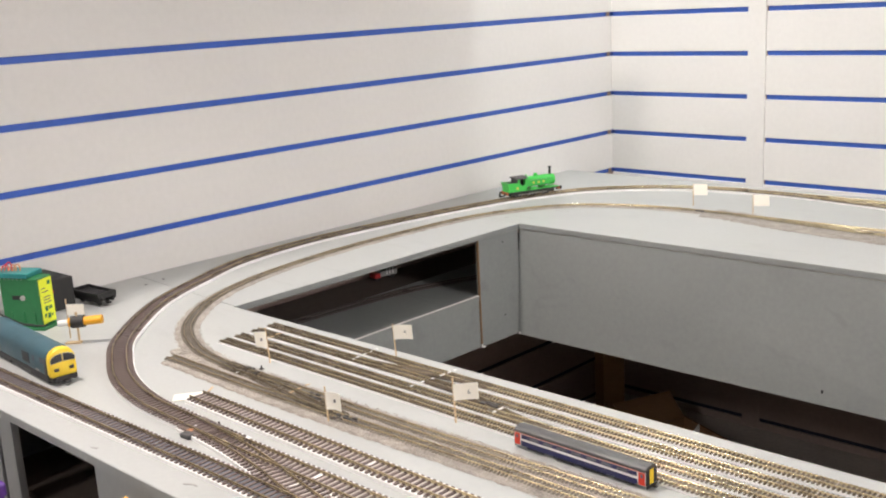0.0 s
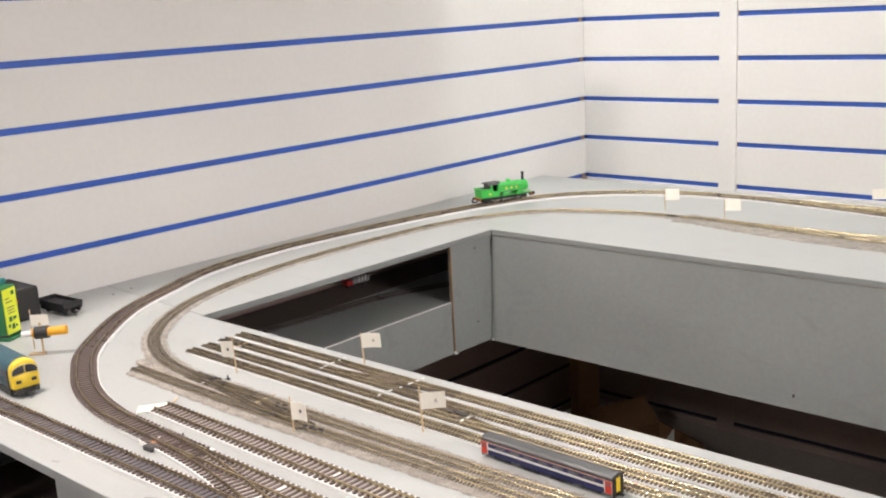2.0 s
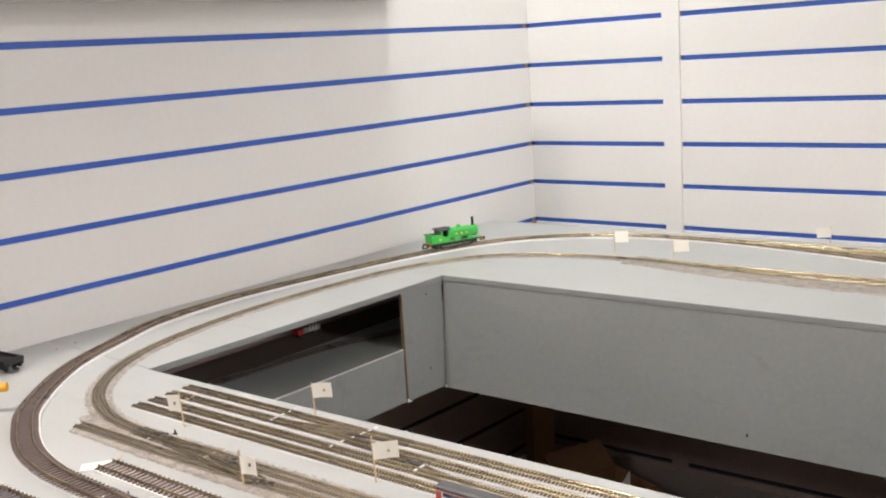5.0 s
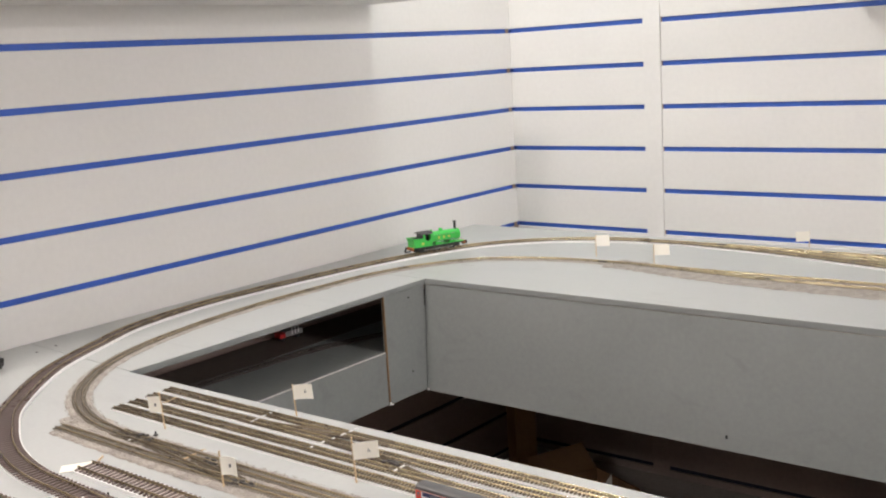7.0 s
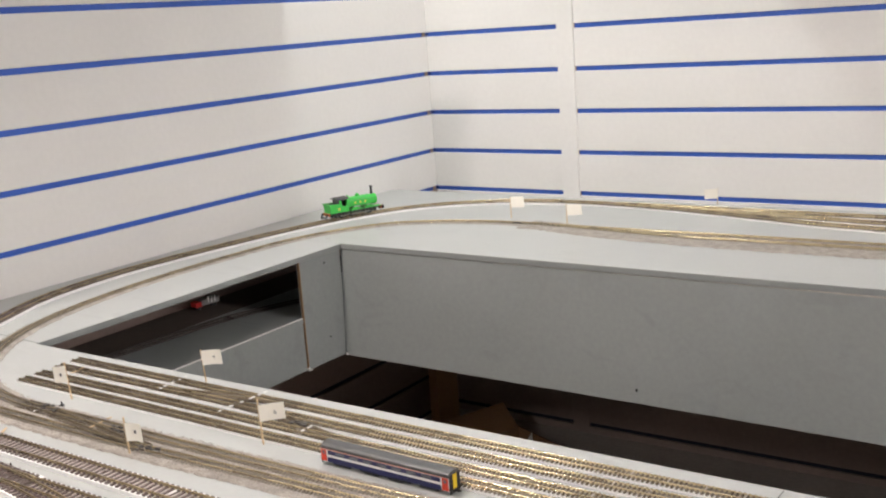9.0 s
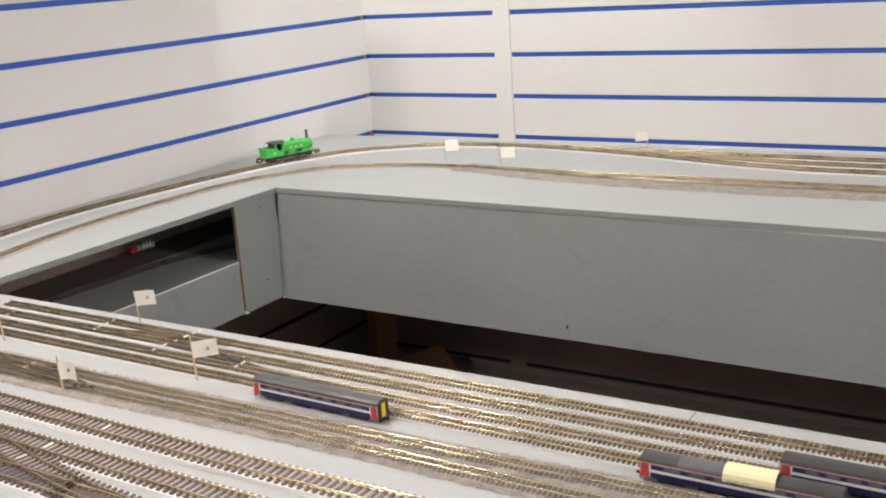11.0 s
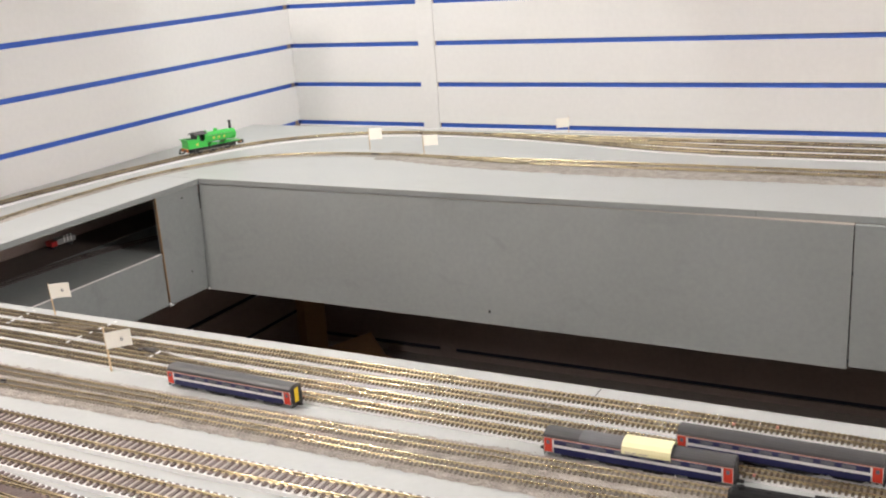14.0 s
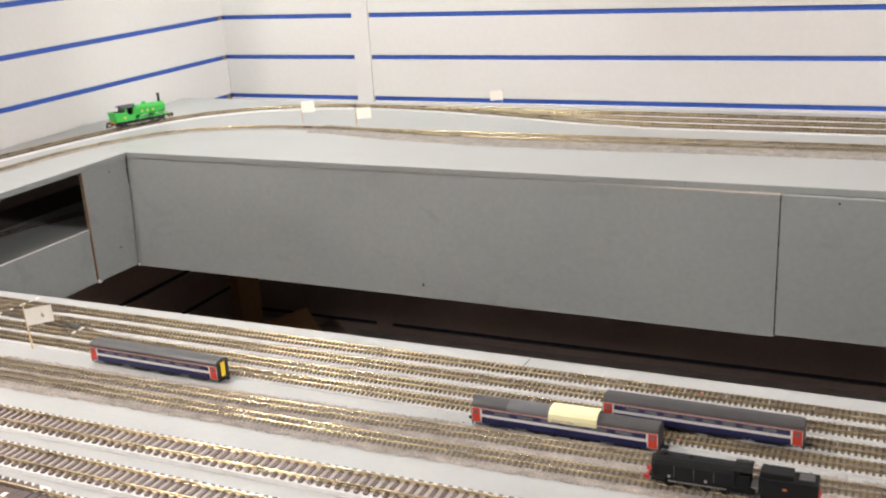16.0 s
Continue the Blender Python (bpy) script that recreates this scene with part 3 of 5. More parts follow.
# inner circuit, smaller gauge, on ballast
INNER = [(2.450, -0.4790), (1.206, -0.4840), (0.953, -0.4862), (0.801, -0.4885), (0.648, -0.4875), (0.525, -0.4875), (0.406, -0.5050), (0.293, -0.5547), (0.220, -0.6443), (0.176, -0.7654), (0.162, -0.9141), (0.160, -1.0547), (0.172, -1.1944), (0.201, -1.3233), (0.249, -1.4249), (0.326, -1.5102), (0.416, -1.5581), (0.511, -1.5754), (0.610, -1.5750), (0.748, -1.5755), (0.920, -1.5735), (1.123, -1.5690), (1.262, -1.5655), (1.541, -1.5565), (2.450, -1.5300)]
ballast(INNER, 0.034, "grey-brown loose ballast under the inner circuit")
inner, inner_line = track(INNER, NN, "small-gauge inner circuit on grey ballast", bed="ballast")
ballast([(0.560, -0.4860), (0.620, -0.4920), (0.695, -0.5080), (0.762, -0.5205), (0.824, -0.5280), (0.940, -0.5360), (1.150, -0.5390), (1.330, -0.5330), (1.550, -0.5290), (2.450, -0.5270)], 0.074, "grey-brown loose ballast under the second far line")
track([(0.620, -0.4885), (0.700, -0.4960), (0.800, -0.5090), (0.880, -0.5155), (1.050, -0.5175), (2.450, -0.5120)], NN, "second small-gauge line on ballast along the far side", bed="ballast")
ballast([(0.404, -1.5745), (0.430, -1.5825), (0.470, -1.5885), (0.560, -1.5900), (0.680, -1.5900)], 0.025, "grey-brown loose ballast between the two front lines")
ballast([(0.432, -1.6066), (0.611, -1.6095), (0.755, -1.6080), (0.941, -1.6010), (1.140, -1.5970), (1.280, -1.5965), (1.541, -1.5890), (2.450, -1.5670)], 0.026, "grey-brown loose ballast under the second front line")
SECOND = [(0.425, -1.6016), (0.611, -1.6032), (0.755, -1.6010), (0.941, -1.5950), (1.140, -1.5932), (1.280, -1.5930), (1.400, -1.5895), (1.541, -1.5860), (2.450, -1.5640)]
track(SECOND, NN, "second small-gauge line on ballast, starting short", bed="ballast")
track([(0.508, -1.5753), (0.590, -1.5795), (0.672, -1.5897), (0.755, -1.6003)], dict(NN, sleeper=(0.0021, 0.0225, 0.0011)), "small turnout between the two ballasted lines", bed="ballast", web="webolive", rail="rail_dull")
# four storage sidings
def siding(k, x):
    """Plan point on the storage sidings, counted from the front; they run parallel."""
    return (x, (-1.5188, -1.4945, -1.4670, -1.4402)[k] - 0.0012 * (x - 0.43))


for k in range(4):
    track([siding(k, 0.424), siding(k, 1.2), siding(k, 2.45)], NN, "small-gauge storage siding on white underlay", straight=True, group="storage sidings")
def between(k, j, x, f):
    a, b = siding(k, x), siding(j, x)
    return (x, a[1] + (b[1] - a[1]) * f)


CROSS = dict(NN, bed=0.0021)
track([between(2, 3, 0.612, 0), between(2, 3, 0.673, 0.12), between(2, 3, 0.765, 0.88), between(2, 3, 0.827, 1)], CROSS, "small crossover between storage sidings", bed=None, z=TOP + 0.0022, group="siding crossovers", web="web", rail="rail_dull")
track([between(2, 1, 0.754, 0), between(2, 1, 0.816, 0.12), between(2, 1, 0.898, 0.88), between(2, 1, 0.95, 1)], CROSS, "small crossover between storage sidings", bed=None, z=TOP + 0.0022, group="siding crossovers", web="web", rail="rail_dull")
track([(0.3165, -1.693), (0.717, -1.680), (1.4, -1.67)], OO, "line on the lower board below the front board", z=0.830, bed=None)
# hidden line on the lower board
track([(0.134, -1.775), (0.116, -1.416), (0.123, -1.17), (0.130, -1.058), (0.143, -0.921), (0.1685, -0.833), (0.206, -0.742), (0.245, -0.66)], OO, "dark-sleepered line on the lower board inside the tunnel", z=0.830, bed=None, rail="blackmetal")


# ---- rolling stock ----
def wheelset(bm_parent, x, r, half, mat=None):
    bm = bmesh.new()
    for s in (-1, 1):
        cyl(bm, (x, s * half, r), (x, s * (half + 0.0016), r), r, 18)
        cyl(bm, (x, s * (half - 0.0005), r), (x, s * half, r), r * 1.15, 18)
    cyl(bm, (x, -half, r), (x, half, r), r * 0.2, 8)
    return part("wheelset", bm, mat or M["steel"], bm_parent, smooth=False)


def section(x, half, z0, z1, top, n=8, tuck=0.0):
    """Cross-section of a coach: straight sides and a rounded roof."""
    ring = [(x, -half + tuck, z0), (x, -half, z0 + (z1 - z0) * 0.35), (x, -half, z1)]
    for i in range(1, n):
        a = math.pi * i / n
        ring.append((x, -half * math.cos(a), z1 + (top - z1) * math.sin(a) ** 0.8))
    ring += [(x, half, z1), (x, half, z0 + (z1 - z0) * 0.35), (x, half - tuck, z0)]
    return ring


def coach(at, turn, label, yellow_end=False, patch=False, panes=7):
    t = thing("railway_coach", at, label, "coach", "navy and white coaches", turn)
    L, W, Z0, Z1, TOPZ = 0.0750, 0.0086, 0.0040, 0.0174, 0.0222
    bm = bmesh.new()
    loft(bm, [section(-L, W, Z0, Z1, Z1 + 0.0004, tuck=0.0008), section(L, W, Z0, Z1, Z1 + 0.0004, tuck=0.0008)])
    body = part("body", bm, M["white"], t, "white body side")
    bm = bmesh.new()
    r0 = section(0, W + 0.00025, Z1, Z1 + 0.0003, TOPZ)
    loft(bm, [[(-L, y * 0.96, z) for x, y, z in r0], [(-L + 0.001, y, z) for x, y, z in r0], [(L - 0.001, y, z) for x, y, z in r0], [(L, y * 0.96, z) for x, y, z in r0]])
    roof = part("roof", bm, M["roofgrey"], t, "dark grey roof")
    if patch:
        bm = bmesh.new()
        r1 = section(0, W + 0.0005, Z1 + 0.0008, Z1 + 0.0010, TOPZ + 0.0003)
        loft(bm, [[(-0.045, y, z) for x, y, z in r1], [(0.027, y, z) for x, y, z in r1]])
        part("roof_patch", bm, M["roofpatch"], roof, "lighter grey tape round the roof")
    for s in (-1, 1):
        y0, y1 = sorted((s * (W - 0.0006), s * (W + 0.00022)))
        bits("lower_band", M["navy"], t, (-L + 0.0085, y0, Z0 + 0.0004, L - 0.0085, y1, Z0 + 0.0054))
        bits("lining", M["pink"], t, (-L + 0.0002, y0, Z1 - 0.0010, L - 0.0002, y1, Z1 - 0.0002))
        bm = bmesh.new()
        box(bm, -L + 0.0088, y0, Z1 - 0.0056, L - 0.0088, y1, Z1 - 0.0013, bevel=0.0004)
        band = part("window_band", bm, M["navy"], t, "navy band round the windows")
        n = panes
        span = 2 * L - 0.032
        for i in range(n):
            x = -span / 2 + span * (i + 0.5) / n
            a, b = sorted((s * (W + 0.0001), s * (W + 0.00040)))
            bits("pane", M["window"], band, (x - span / n * 0.33, a, Z1 - 0.0047, x + span / n * 0.33, b, Z1 - 0.0020))
        for e in (-1, 1):
            a, b = sorted((e * (L - 0.0005), e * (L - 0.0072)))
            d = bits("door", M["red"], t, (a, y0 - 0.00004, Z0 + 0.0009, b, y1 + 0.00004, Z1 - 0.0011), label="red door")
            a, b = sorted((e * (L - 0.0025), e * (L - 0.0052)))
            p, q = sorted((s * W, s * (W + 0.00042)))
            bits("door_window", M["window"], d, (a, p, Z1 - 0.0056, b, q, Z1 - 0.0024))
    for e in (-1, 1):
        a, b = sorted((e * L, e * (L + 0.0005)))
        end = bits("end", M["black"], t, (a, -W + 0.0004, Z0, b, W - 0.0004, Z1 + 0.0012))
        if yellow_end and e > 0:
            bits("end_door", M["yellow"], end, (b, -0.0028, Z0 + 0.001, b + 0.0003, 0.0028, Z1 + 0.001), label="yellow end door")
        c, d = sorted((e * (L + 0.0004), e * (L + 0.0062)))
        bits("coupling", M["black"], t, (c, -0.0014, 0.0022, d, 0.0014, 0.0042), bevel=0.0003)
        bits("buffer_beam", M["black"], t, (a, -W + 0.001, 0.0016, b + (0.0008 if e > 0 else 0), W - 0.001, 0.0034))
    bits("underframe", M["black"], t, (-0.030, -0.0055, 0.0009, 0.030, 0.0055, Z0 + 0.0002), (-0.024, -0.0072, 0.0007, -0.006, 0.0072, 0.0030), (0.006, -0.0072, 0.0007, 0.022, 0.0072, 0.0030))
    for e in (-1, 1):
        bm = bmesh.new()
        for s in (-1, 1):
            y0, y1 = sorted((s * 0.0052, s * 0.0066))
            box(bm, e * 0.051 - 0.0105, y0, 0.0012, e * 0.051 + 0.0105, y1, 0.0030)
        box(bm, e * 0.051 - 0.006, -0.0055, 0.002, e * 0.051 + 0.006, 0.0055, 0.0032)
        bog = part("bogie", bm, M["black"], t)
        for d in (-0.0068, 0.0068):
            wheelset(bog, e * 0.051 + d, 0.0022, 0.0035)
    return t


coach((1.0225, -1.5360, TOP), -0.8, "navy and white coach with red doors and a yellow end door", yellow_end=True)
second = coach((1.4225, -1.5368, TOP), 0.3, "navy and white coach with a taped roof on bare board", patch=True, panes=6)
coach((1.5216, siding(1, 1.5216)[1] - 0.0095, TOP + 0.0040), -0.4, "navy and white coach with red doors on a siding", panes=8)

# paper note bent over the roof of the second coach
note = thing("sticky_note", (1.4318, -1.5368, TOP + 0.0174), "pale yellow sticky note curled over a coach roof", "note", turn=0.3)
bm = bmesh.new()
prof = [(-0.0103, -0.0022), (-0.0104, 0.0005), (-0.0096, 0.0038), (-0.0068, 0.0063), (-0.002, 0.0076), (0.002, 0.0077), (0.0062, 0.0064), (0.0094, 0.0036), (0.0104, -0.002)]
ring = prof + [(y * 0.985, z - 0.0002) for y, z in prof[::-1]]
loft(bm, [[(x, y + k, z) for y, z in ring] for x, k in ((-0.0192, -0.0004), (0.0, 0.0), (0.0192, 0.0004))])
part("sheet", bm, M["note"], note)
bits("handwriting_bar", M["weblight"], note, (-0.0165, -0.01085, -0.0008, -0.0120, -0.0104, -0.0002), (-0.0108, -0.01075, -0.0009, -0.0070, -0.0103, -0.0003), (-0.0050, -0.01075, -0.0009, 0.0015, -0.0103, -0.0003), (-0.0160, -0.0107, -0.0021, -0.0095, -0.0101, -0.0015))


def steam_engine(at, turn):
    """Black tender engine, small gauge; front towards -x."""
    t = thing("steam_engine", at, "black steam engine with tender and red buffer beams", "locomotive", "", turn)
    bits("frame", M["blackloco"], t, (-0.056, -0.0038, 0.0016, 0.014, 0.0038, 0.0062))
    bits("running_plate", M["blackloco"], t, (-0.057, -0.0078, 0.0062, 0.014, 0.0078, 0.0071), bevel=0.0002)
    bm = bmesh.new()
    half = [(0.0074, 0.0071), (0.0076, 0.0110), (0.0074, 0.0148), (0.0064, 0.0172), (0.0040, 0.0186)]
    case_ = [(-y, z) for y, z in half] + [(0.0, 0.0190)] + half[::-1]
    loft(bm, [[(x, y * k, 0.0071 + (z - 0.0071) * k) for y, z in case_] for x, k in ((-0.0545, 0.90), (-0.0530, 0.98), (-0.0500, 1.0), (0.0005, 1.0))])
    boiler = part("boiler_casing", bm, M["blackloco"], t)
    bm = bmesh.new()
    cyl(bm, (-0.0560, 0, 0.0130), (-0.0544, 0, 0.0130), 0.0046, 24, 0.0052)
    part("smokebox_door", bm, M["blackloco"], boiler)
    for s in (-1, 1):
        bits("casing_seam", M["roofgrey"], boiler, *[(x, min(s * 0.0072, s * 0.0078), 0.0075, x + 0.0005, max(s * 0.0072, s * 0.0078), 0.0145) for x in (-0.040, -0.0265, -0.013)])
    bm = bmesh.new()
    cyl(bm, (-0.0475, 0, 0.0185), (-0.0475, 0, 0.0204), 0.0019, 16, 0.0022)
    part("chimney", bm, M["blackloco"], boiler)
    bm = bmesh.new()
    ball(bm, (-0.029, 0, 0.0188), 0.0020, (1.2, 1, 0.5))
    part("dome", bm, M["blackloco"], boiler)
    cab = bits("cab", M["blackloco"], t, (0.001, -0.0076, 0.0071, 0.0022, 0.0076, 0.0185), (0.001, -0.0076, 0.0071, 0.011, -0.0070, 0.0155), (0.001, 0.0070, 0.0071, 0.011, 0.0076, 0.0155))
    bm = bmesh.new()
    loft(bm, [[(x, y, z) for y, z in ((-0.0080, 0.0178), (-0.005, 0.0199), (0, 0.0206), (0.005, 0.0199), (0.0080, 0.0178), (0.0078, 0.0173), (0, 0.0200), (-0.0078, 0.0173))] for x in (0.0005, 0.0125)])
    part("cab_roof", bm, M["blackloco"], cab)
    bits("front_beam", M["buffer"], t, (-0.0588, -0.0072, 0.0032, -0.0572, 0.0072, 0.0062), label="red buffer beam")
    for s in (-1, 1):
        for i, x in enumerate((-0.043, -0.0305, -0.018, -0.0055)):
            bm = bmesh.new()
            cyl(bm, (x, s * 0.0040, 0.0044), (x, s * 0.0054, 0.0044), 0.0044, 20)
            part("driving_wheel", bm, M["blackloco"], t)
        bits("side_rod", M["steel"], t, (-0.044, min(s * 0.0056, s * 0.0061), 0.0034, -0.0045, max(s * 0.0056, s * 0.0061), 0.0042), label="bare metal side rod")
        bm = bmesh.new()
        cyl(bm, (-0.054, s * 0.0066, 0.0052), (-0.046, s * 0.0066, 0.0052), 0.0020, 14)
        part("cylinder", bm, M["blackloco"], t)
        # sandboxes coloured pale grey to stand in for highlights low on the side
        for x in (-0.043, -0.018):
            bm = bmesh.new()
            cyl(bm, (x, s * 0.0074, 0.0072), (x, s * 0.0074, 0.0086), 0.0011, 12)
            part("sandbox", bm, M["greyplastic"], t)
        bm = bmesh.new()
        cyl(bm, (-0.0588, s * 0.0055, 0.0047), (-0.0612, s * 0.0055, 0.0047), 0.0012, 12)
        part("buffer", bm, M["buffer"], t)
    # tender
    tender = bits("tender", M["blackloco"], t, (0.0165, -0.0079, 0.0050, 0.0545, 0.0079, 0.0158), bevel=0.0005)
    bits("tender_coal_rail", M["blackloco"], tender, (0.0175, -0.0060, 0.0159, 0.0385, 0.0060, 0.0188), bevel=0.0006)
    bits("tender_hatch", M["roofgrey"], tender, (0.0420, -0.0045, 0.0159, 0.0520, 0.0045, 0.0168), bevel=0.0003)
    bits("emblem", M["orangebeam"], tender, (0.0322, -0.0081, 0.0098, 0.0348, -0.0079, 0.0111))
    bits("footplate", M["greyplastic"], t, (0.0115, -0.0055, 0.0066, 0.0165, 0.0055, 0.0078))
    bits("tender_beam", M["buffer"], tender, (0.0546, -0.0072, 0.0036, 0.0560, 0.0072, 0.0064), label="red buffer beam")
    bits("tender_frame", M["blackloco"], tender, (0.018, -0.0066, 0.0022, 0.0535, -0.0058, 0.0050), (0.018, 0.0058, 0.0022, 0.0535, 0.0066, 0.0050))
    for x in (0.0235, 0.036, 0.0485):
        wheelset(tender, x, 0.0030, 0.0039, M["blackloco"])
    return t


on_second = spline(SECOND)
k = min(range(len(on_second[0])), key=lambda i: abs(on_second[0][i].x - 1.560))
black_engine = steam_engine((1.5600, on_second[0][k].y, TOP + 0.0045), 1.5)

black_engine.scale = (1.0, 1.04, 1.16)


def plate_xz(bm, outline, y0, y1):
    """A flat plate cut to an outline in x and z."""
    loft(bm, [[(x, y, z) for x, z in outline] for y in (y0, y1)])


def tank_engine(at, turn):
    """Bright green pannier tank engine, larger gauge; front towards +x."""
    t = thing("tank_engine", at, "bright green tank engine with black chimney and gold lettering", "locomotive", "", turn)
    bits("chassis", M["black"], t, (-0.056, -0.0058, 0.0040, 0.056, 0.0058, 0.0125), bevel=0.0008)
    plate = bits("running_plate", M["black"], t, (-0.0635, -0.0150, 0.0125, 0.0635, 0.0150, 0.0142), bevel=0.0004)
    bits("plate_edge", M["green"], plate, (-0.0630, -0.0153, 0.0142, 0.0630, 0.0153, 0.0152), bevel=0.0003)
    # boiler below and between the two side tanks
    bm = bmesh.new()
    cyl(bm, (-0.018, 0, 0.0300), (0.0560, 0, 0.0300), 0.0100, 28)
    boiler = part("boiler", bm, M["green"], t)
    bits("splasher", M["green"], t, *[(x - 0.0075, s * 0.0105 - 0.0028, 0.0152, x + 0.0075, s * 0.0105 + 0.0028, 0.0195) for x in (0.0, 0.034) for s in (-1, 1)], bevel=0.0010)
    prof = [(-0.0100, 0.0215), (-0.0132, 0.0228), (-0.0140, 0.0250), (-0.0140, 0.0345), (-0.0128, 0.0378), (-0.0096, 0.0402), (-0.0050, 0.0414), (0.0, 0.0418), (0.0050, 0.0414), (0.0096, 0.0402), (0.0128, 0.0378), (0.0140, 0.0345), (0.0140, 0.0250), (0.0132, 0.0228), (0.0100, 0.0215)]

    def ring(x, k):
        return [(x, y * k, 0.031 + (z - 0.031) * k) for y, z in prof]
    bm = bmesh.new()
    loft(bm, [ring(-0.0172, 0.99), ring(-0.0165, 1), ring(0.0435, 1), ring(0.0450, 0.97), ring(0.0455, 0.90)])
    tank = part("pannier_tank", bm, M["green"], t)
    bm = bmesh.new()
    cyl(bm, (0.0450, 0, 0.0300), (0.0560, 0, 0.0300), 0.0114, 28)
    cyl(bm, (0.0560, 0, 0.0300), (0.0580, 0, 0.0300), 0.0098, 28, 0.0080)
    part("smokebox", bm, M["green"], boiler)
    bm = bmesh.new()
    cyl(bm, (0.0490, 0, 0.0400), (0.0490, 0, 0.0560), 0.0028, 20, 0.0025)
    cyl(bm, (0.0490, 0, 0.0560), (0.0490, 0, 0.0585), 0.0034, 20)
    part("chimney", bm, M["black"], boiler, "tall black chimney")
    bm = bmesh.new()
    cyl(bm, (0.0130, 0, 0.0400), (0.0130, 0, 0.0448), 0.0046, 20)
    ball(bm, (0.0130, 0, 0.0448), 0.0046, (1, 1, 0.65))
    part("dome", bm, M["green"], tank)
    bm = bmesh.new()
    cyl(bm, (-0.0105, 0, 0.0405), (-0.0105, 0, 0.0462), 0.0026, 14, 0.0020)
    part("safety_valve", bm, M["green"], tank)
    for x in (-0.004, 0.030):
        bm = bmesh.new()
        cyl(bm, (x, -0.0075, 0.0405), (x, -0.0075, 0.0420), 0.0014, 10)
        part("filler_cap", bm, M["green"], tank)
    # cab and bunker sides, each with a rounded doorway
    arc_ = [(-0.0275 + 0.0068 * math.cos(a), 0.0345 + 0.0085 * math.sin(a)) for a in np.linspace(0.35, -math.pi - 0.35, 13)]
    side = [(-0.0600, 0.0152), (-0.0170, 0.0152), (-0.0170, 0.0408), (-0.0205, 0.0408)] + arc_ + [(-0.0350, 0.0408), (-0.0385, 0.0408), (-0.0385, 0.0330), (-0.0640, 0.0342), (-0.0625, 0.0300)]
    for s in (-1, 1):
        bm = bmesh.new()
        plate_xz(bm, side, *sorted((s * 0.0139, s * 0.0151)))
        sheet = part("cab_side", bm, M["green"], t)
        a, b = sorted((s * 0.0151, s * 0.0154))
        bits("number_mark", M["gold"], sheet, (-0.0435, a, 0.0195, -0.0380, b, 0.0240))
    bits("cab_front", M["green"], t, (-0.0182, -0.0139, 0.0152, -0.0170, 0.0139, 0.0420))
    bits("cab_back", M["roofgrey"], t, (-0.0398, -0.0139, 0.0152, -0.0386, 0.0139, 0.0415))
    bits("bunker_back", M["green"], t, (-0.0618, -0.0139, 0.0152, -0.0604, 0.0139, 0.0330), bevel=0.0003)
    bits("coal_space", M["black"], t, (-0.0603, -0.0138, 0.0160, -0.0400, 0.0138, 0.0318))
    bits("bunker_rail", M["green"], t, (-0.0655, -0.0150, 0.0330, -0.0600, 0.0150, 0.0342), bevel=0.0003)
    bits("cab_floor", M["black"], t, (-0.0384, -0.0136, 0.0153, -0.0184, 0.0136, 0.0190), (-0.0384, -0.0012, 0.0190, -0.0184, 0.0012, 0.0385))
    bm = bmesh.new()
    pr = [(-0.0158, 0.0408), (-0.0112, 0.0440), (-0.0050, 0.0455), (0.0050, 0.0455), (0.0112, 0.0440), (0.0158, 0.0408), (0.0152, 0.0403), (0.0050, 0.0444), (-0.0050, 0.0444), (-0.0152, 0.0403)]
    loft(bm, [[(x, y, z) for y, z in pr] for x in (-0.0445, -0.0150)])
    roof = part("cab_roof", bm, M["roofgrey"], t, "dark grey cab roof")
    bits("roof_rib", M["roofgrey"], roof, *[(x, -0.0060, 0.0453, x + 0.0008, 0.0060, 0.0459) for x in (-0.0400, -0.0300, -0.0200)])
    for s in (-1, 1):
        for x in (0.000, 0.0125, 0.025):
            a, b = sorted((s * 0.0139, s * 0.0143))
            bits("gold_mark", M["gold"], tank, (x - 0.0022, a, 0.0275, x + 0.0022, b, 0.0318))
        bits("hand_rail", M["steel"], tank, (-0.0150, min(s * 0.0142, s * 0.0148), 0.0354, 0.0430, max(s * 0.0142, s * 0.0148), 0.0359))
        for x in (-0.034, 0.0, 0.034):
            bm = bmesh.new()
            cyl(bm, (x, s * 0.0066, 0.0085), (x, s * 0.0086, 0.0085), 0.0085, 24)
            cyl(bm, (x, s * 0.0086, 0.0085), (x, s * 0.0094, 0.0085), 0.0022, 12)
            wheel = part("wheel", bm, M["black"], t)
            bm = bmesh.new()
            cyl(bm, (x, s * 0.0060, 0.0085), (x, s * 0.0068, 0.0085), 0.0089, 24)
            part("tyre", bm, M["steel"], wheel)
        bits("coupling_rod", M["steel"], t, (-0.036, min(s * 0.0095, s * 0.0103), 0.0052, 0.036, max(s * 0.0095, s * 0.0103), 0.0070), label="bare metal coupling rod")
        bits("footstep", M["black"], t, (-0.0520, min(s * 0.0130, s * 0.0148), 0.0045, -0.0470, max(s * 0.0130, s * 0.0148), 0.0125))
    for e in (-1, 1):
        a, b = sorted((e * 0.0635, e * 0.0650))
        bits("buffer_beam", M["orangebeam"], t, (a, -0.0140, 0.0085, b, 0.0140, 0.0150), label="orange-red buffer beam")
        for s in (-1, 1):
            bm = bmesh.new()
            cyl(bm, (e * 0.0650, s * 0.010, 0.0118), (e * 0.0690, s * 0.010, 0.0118), 0.0012, 10)
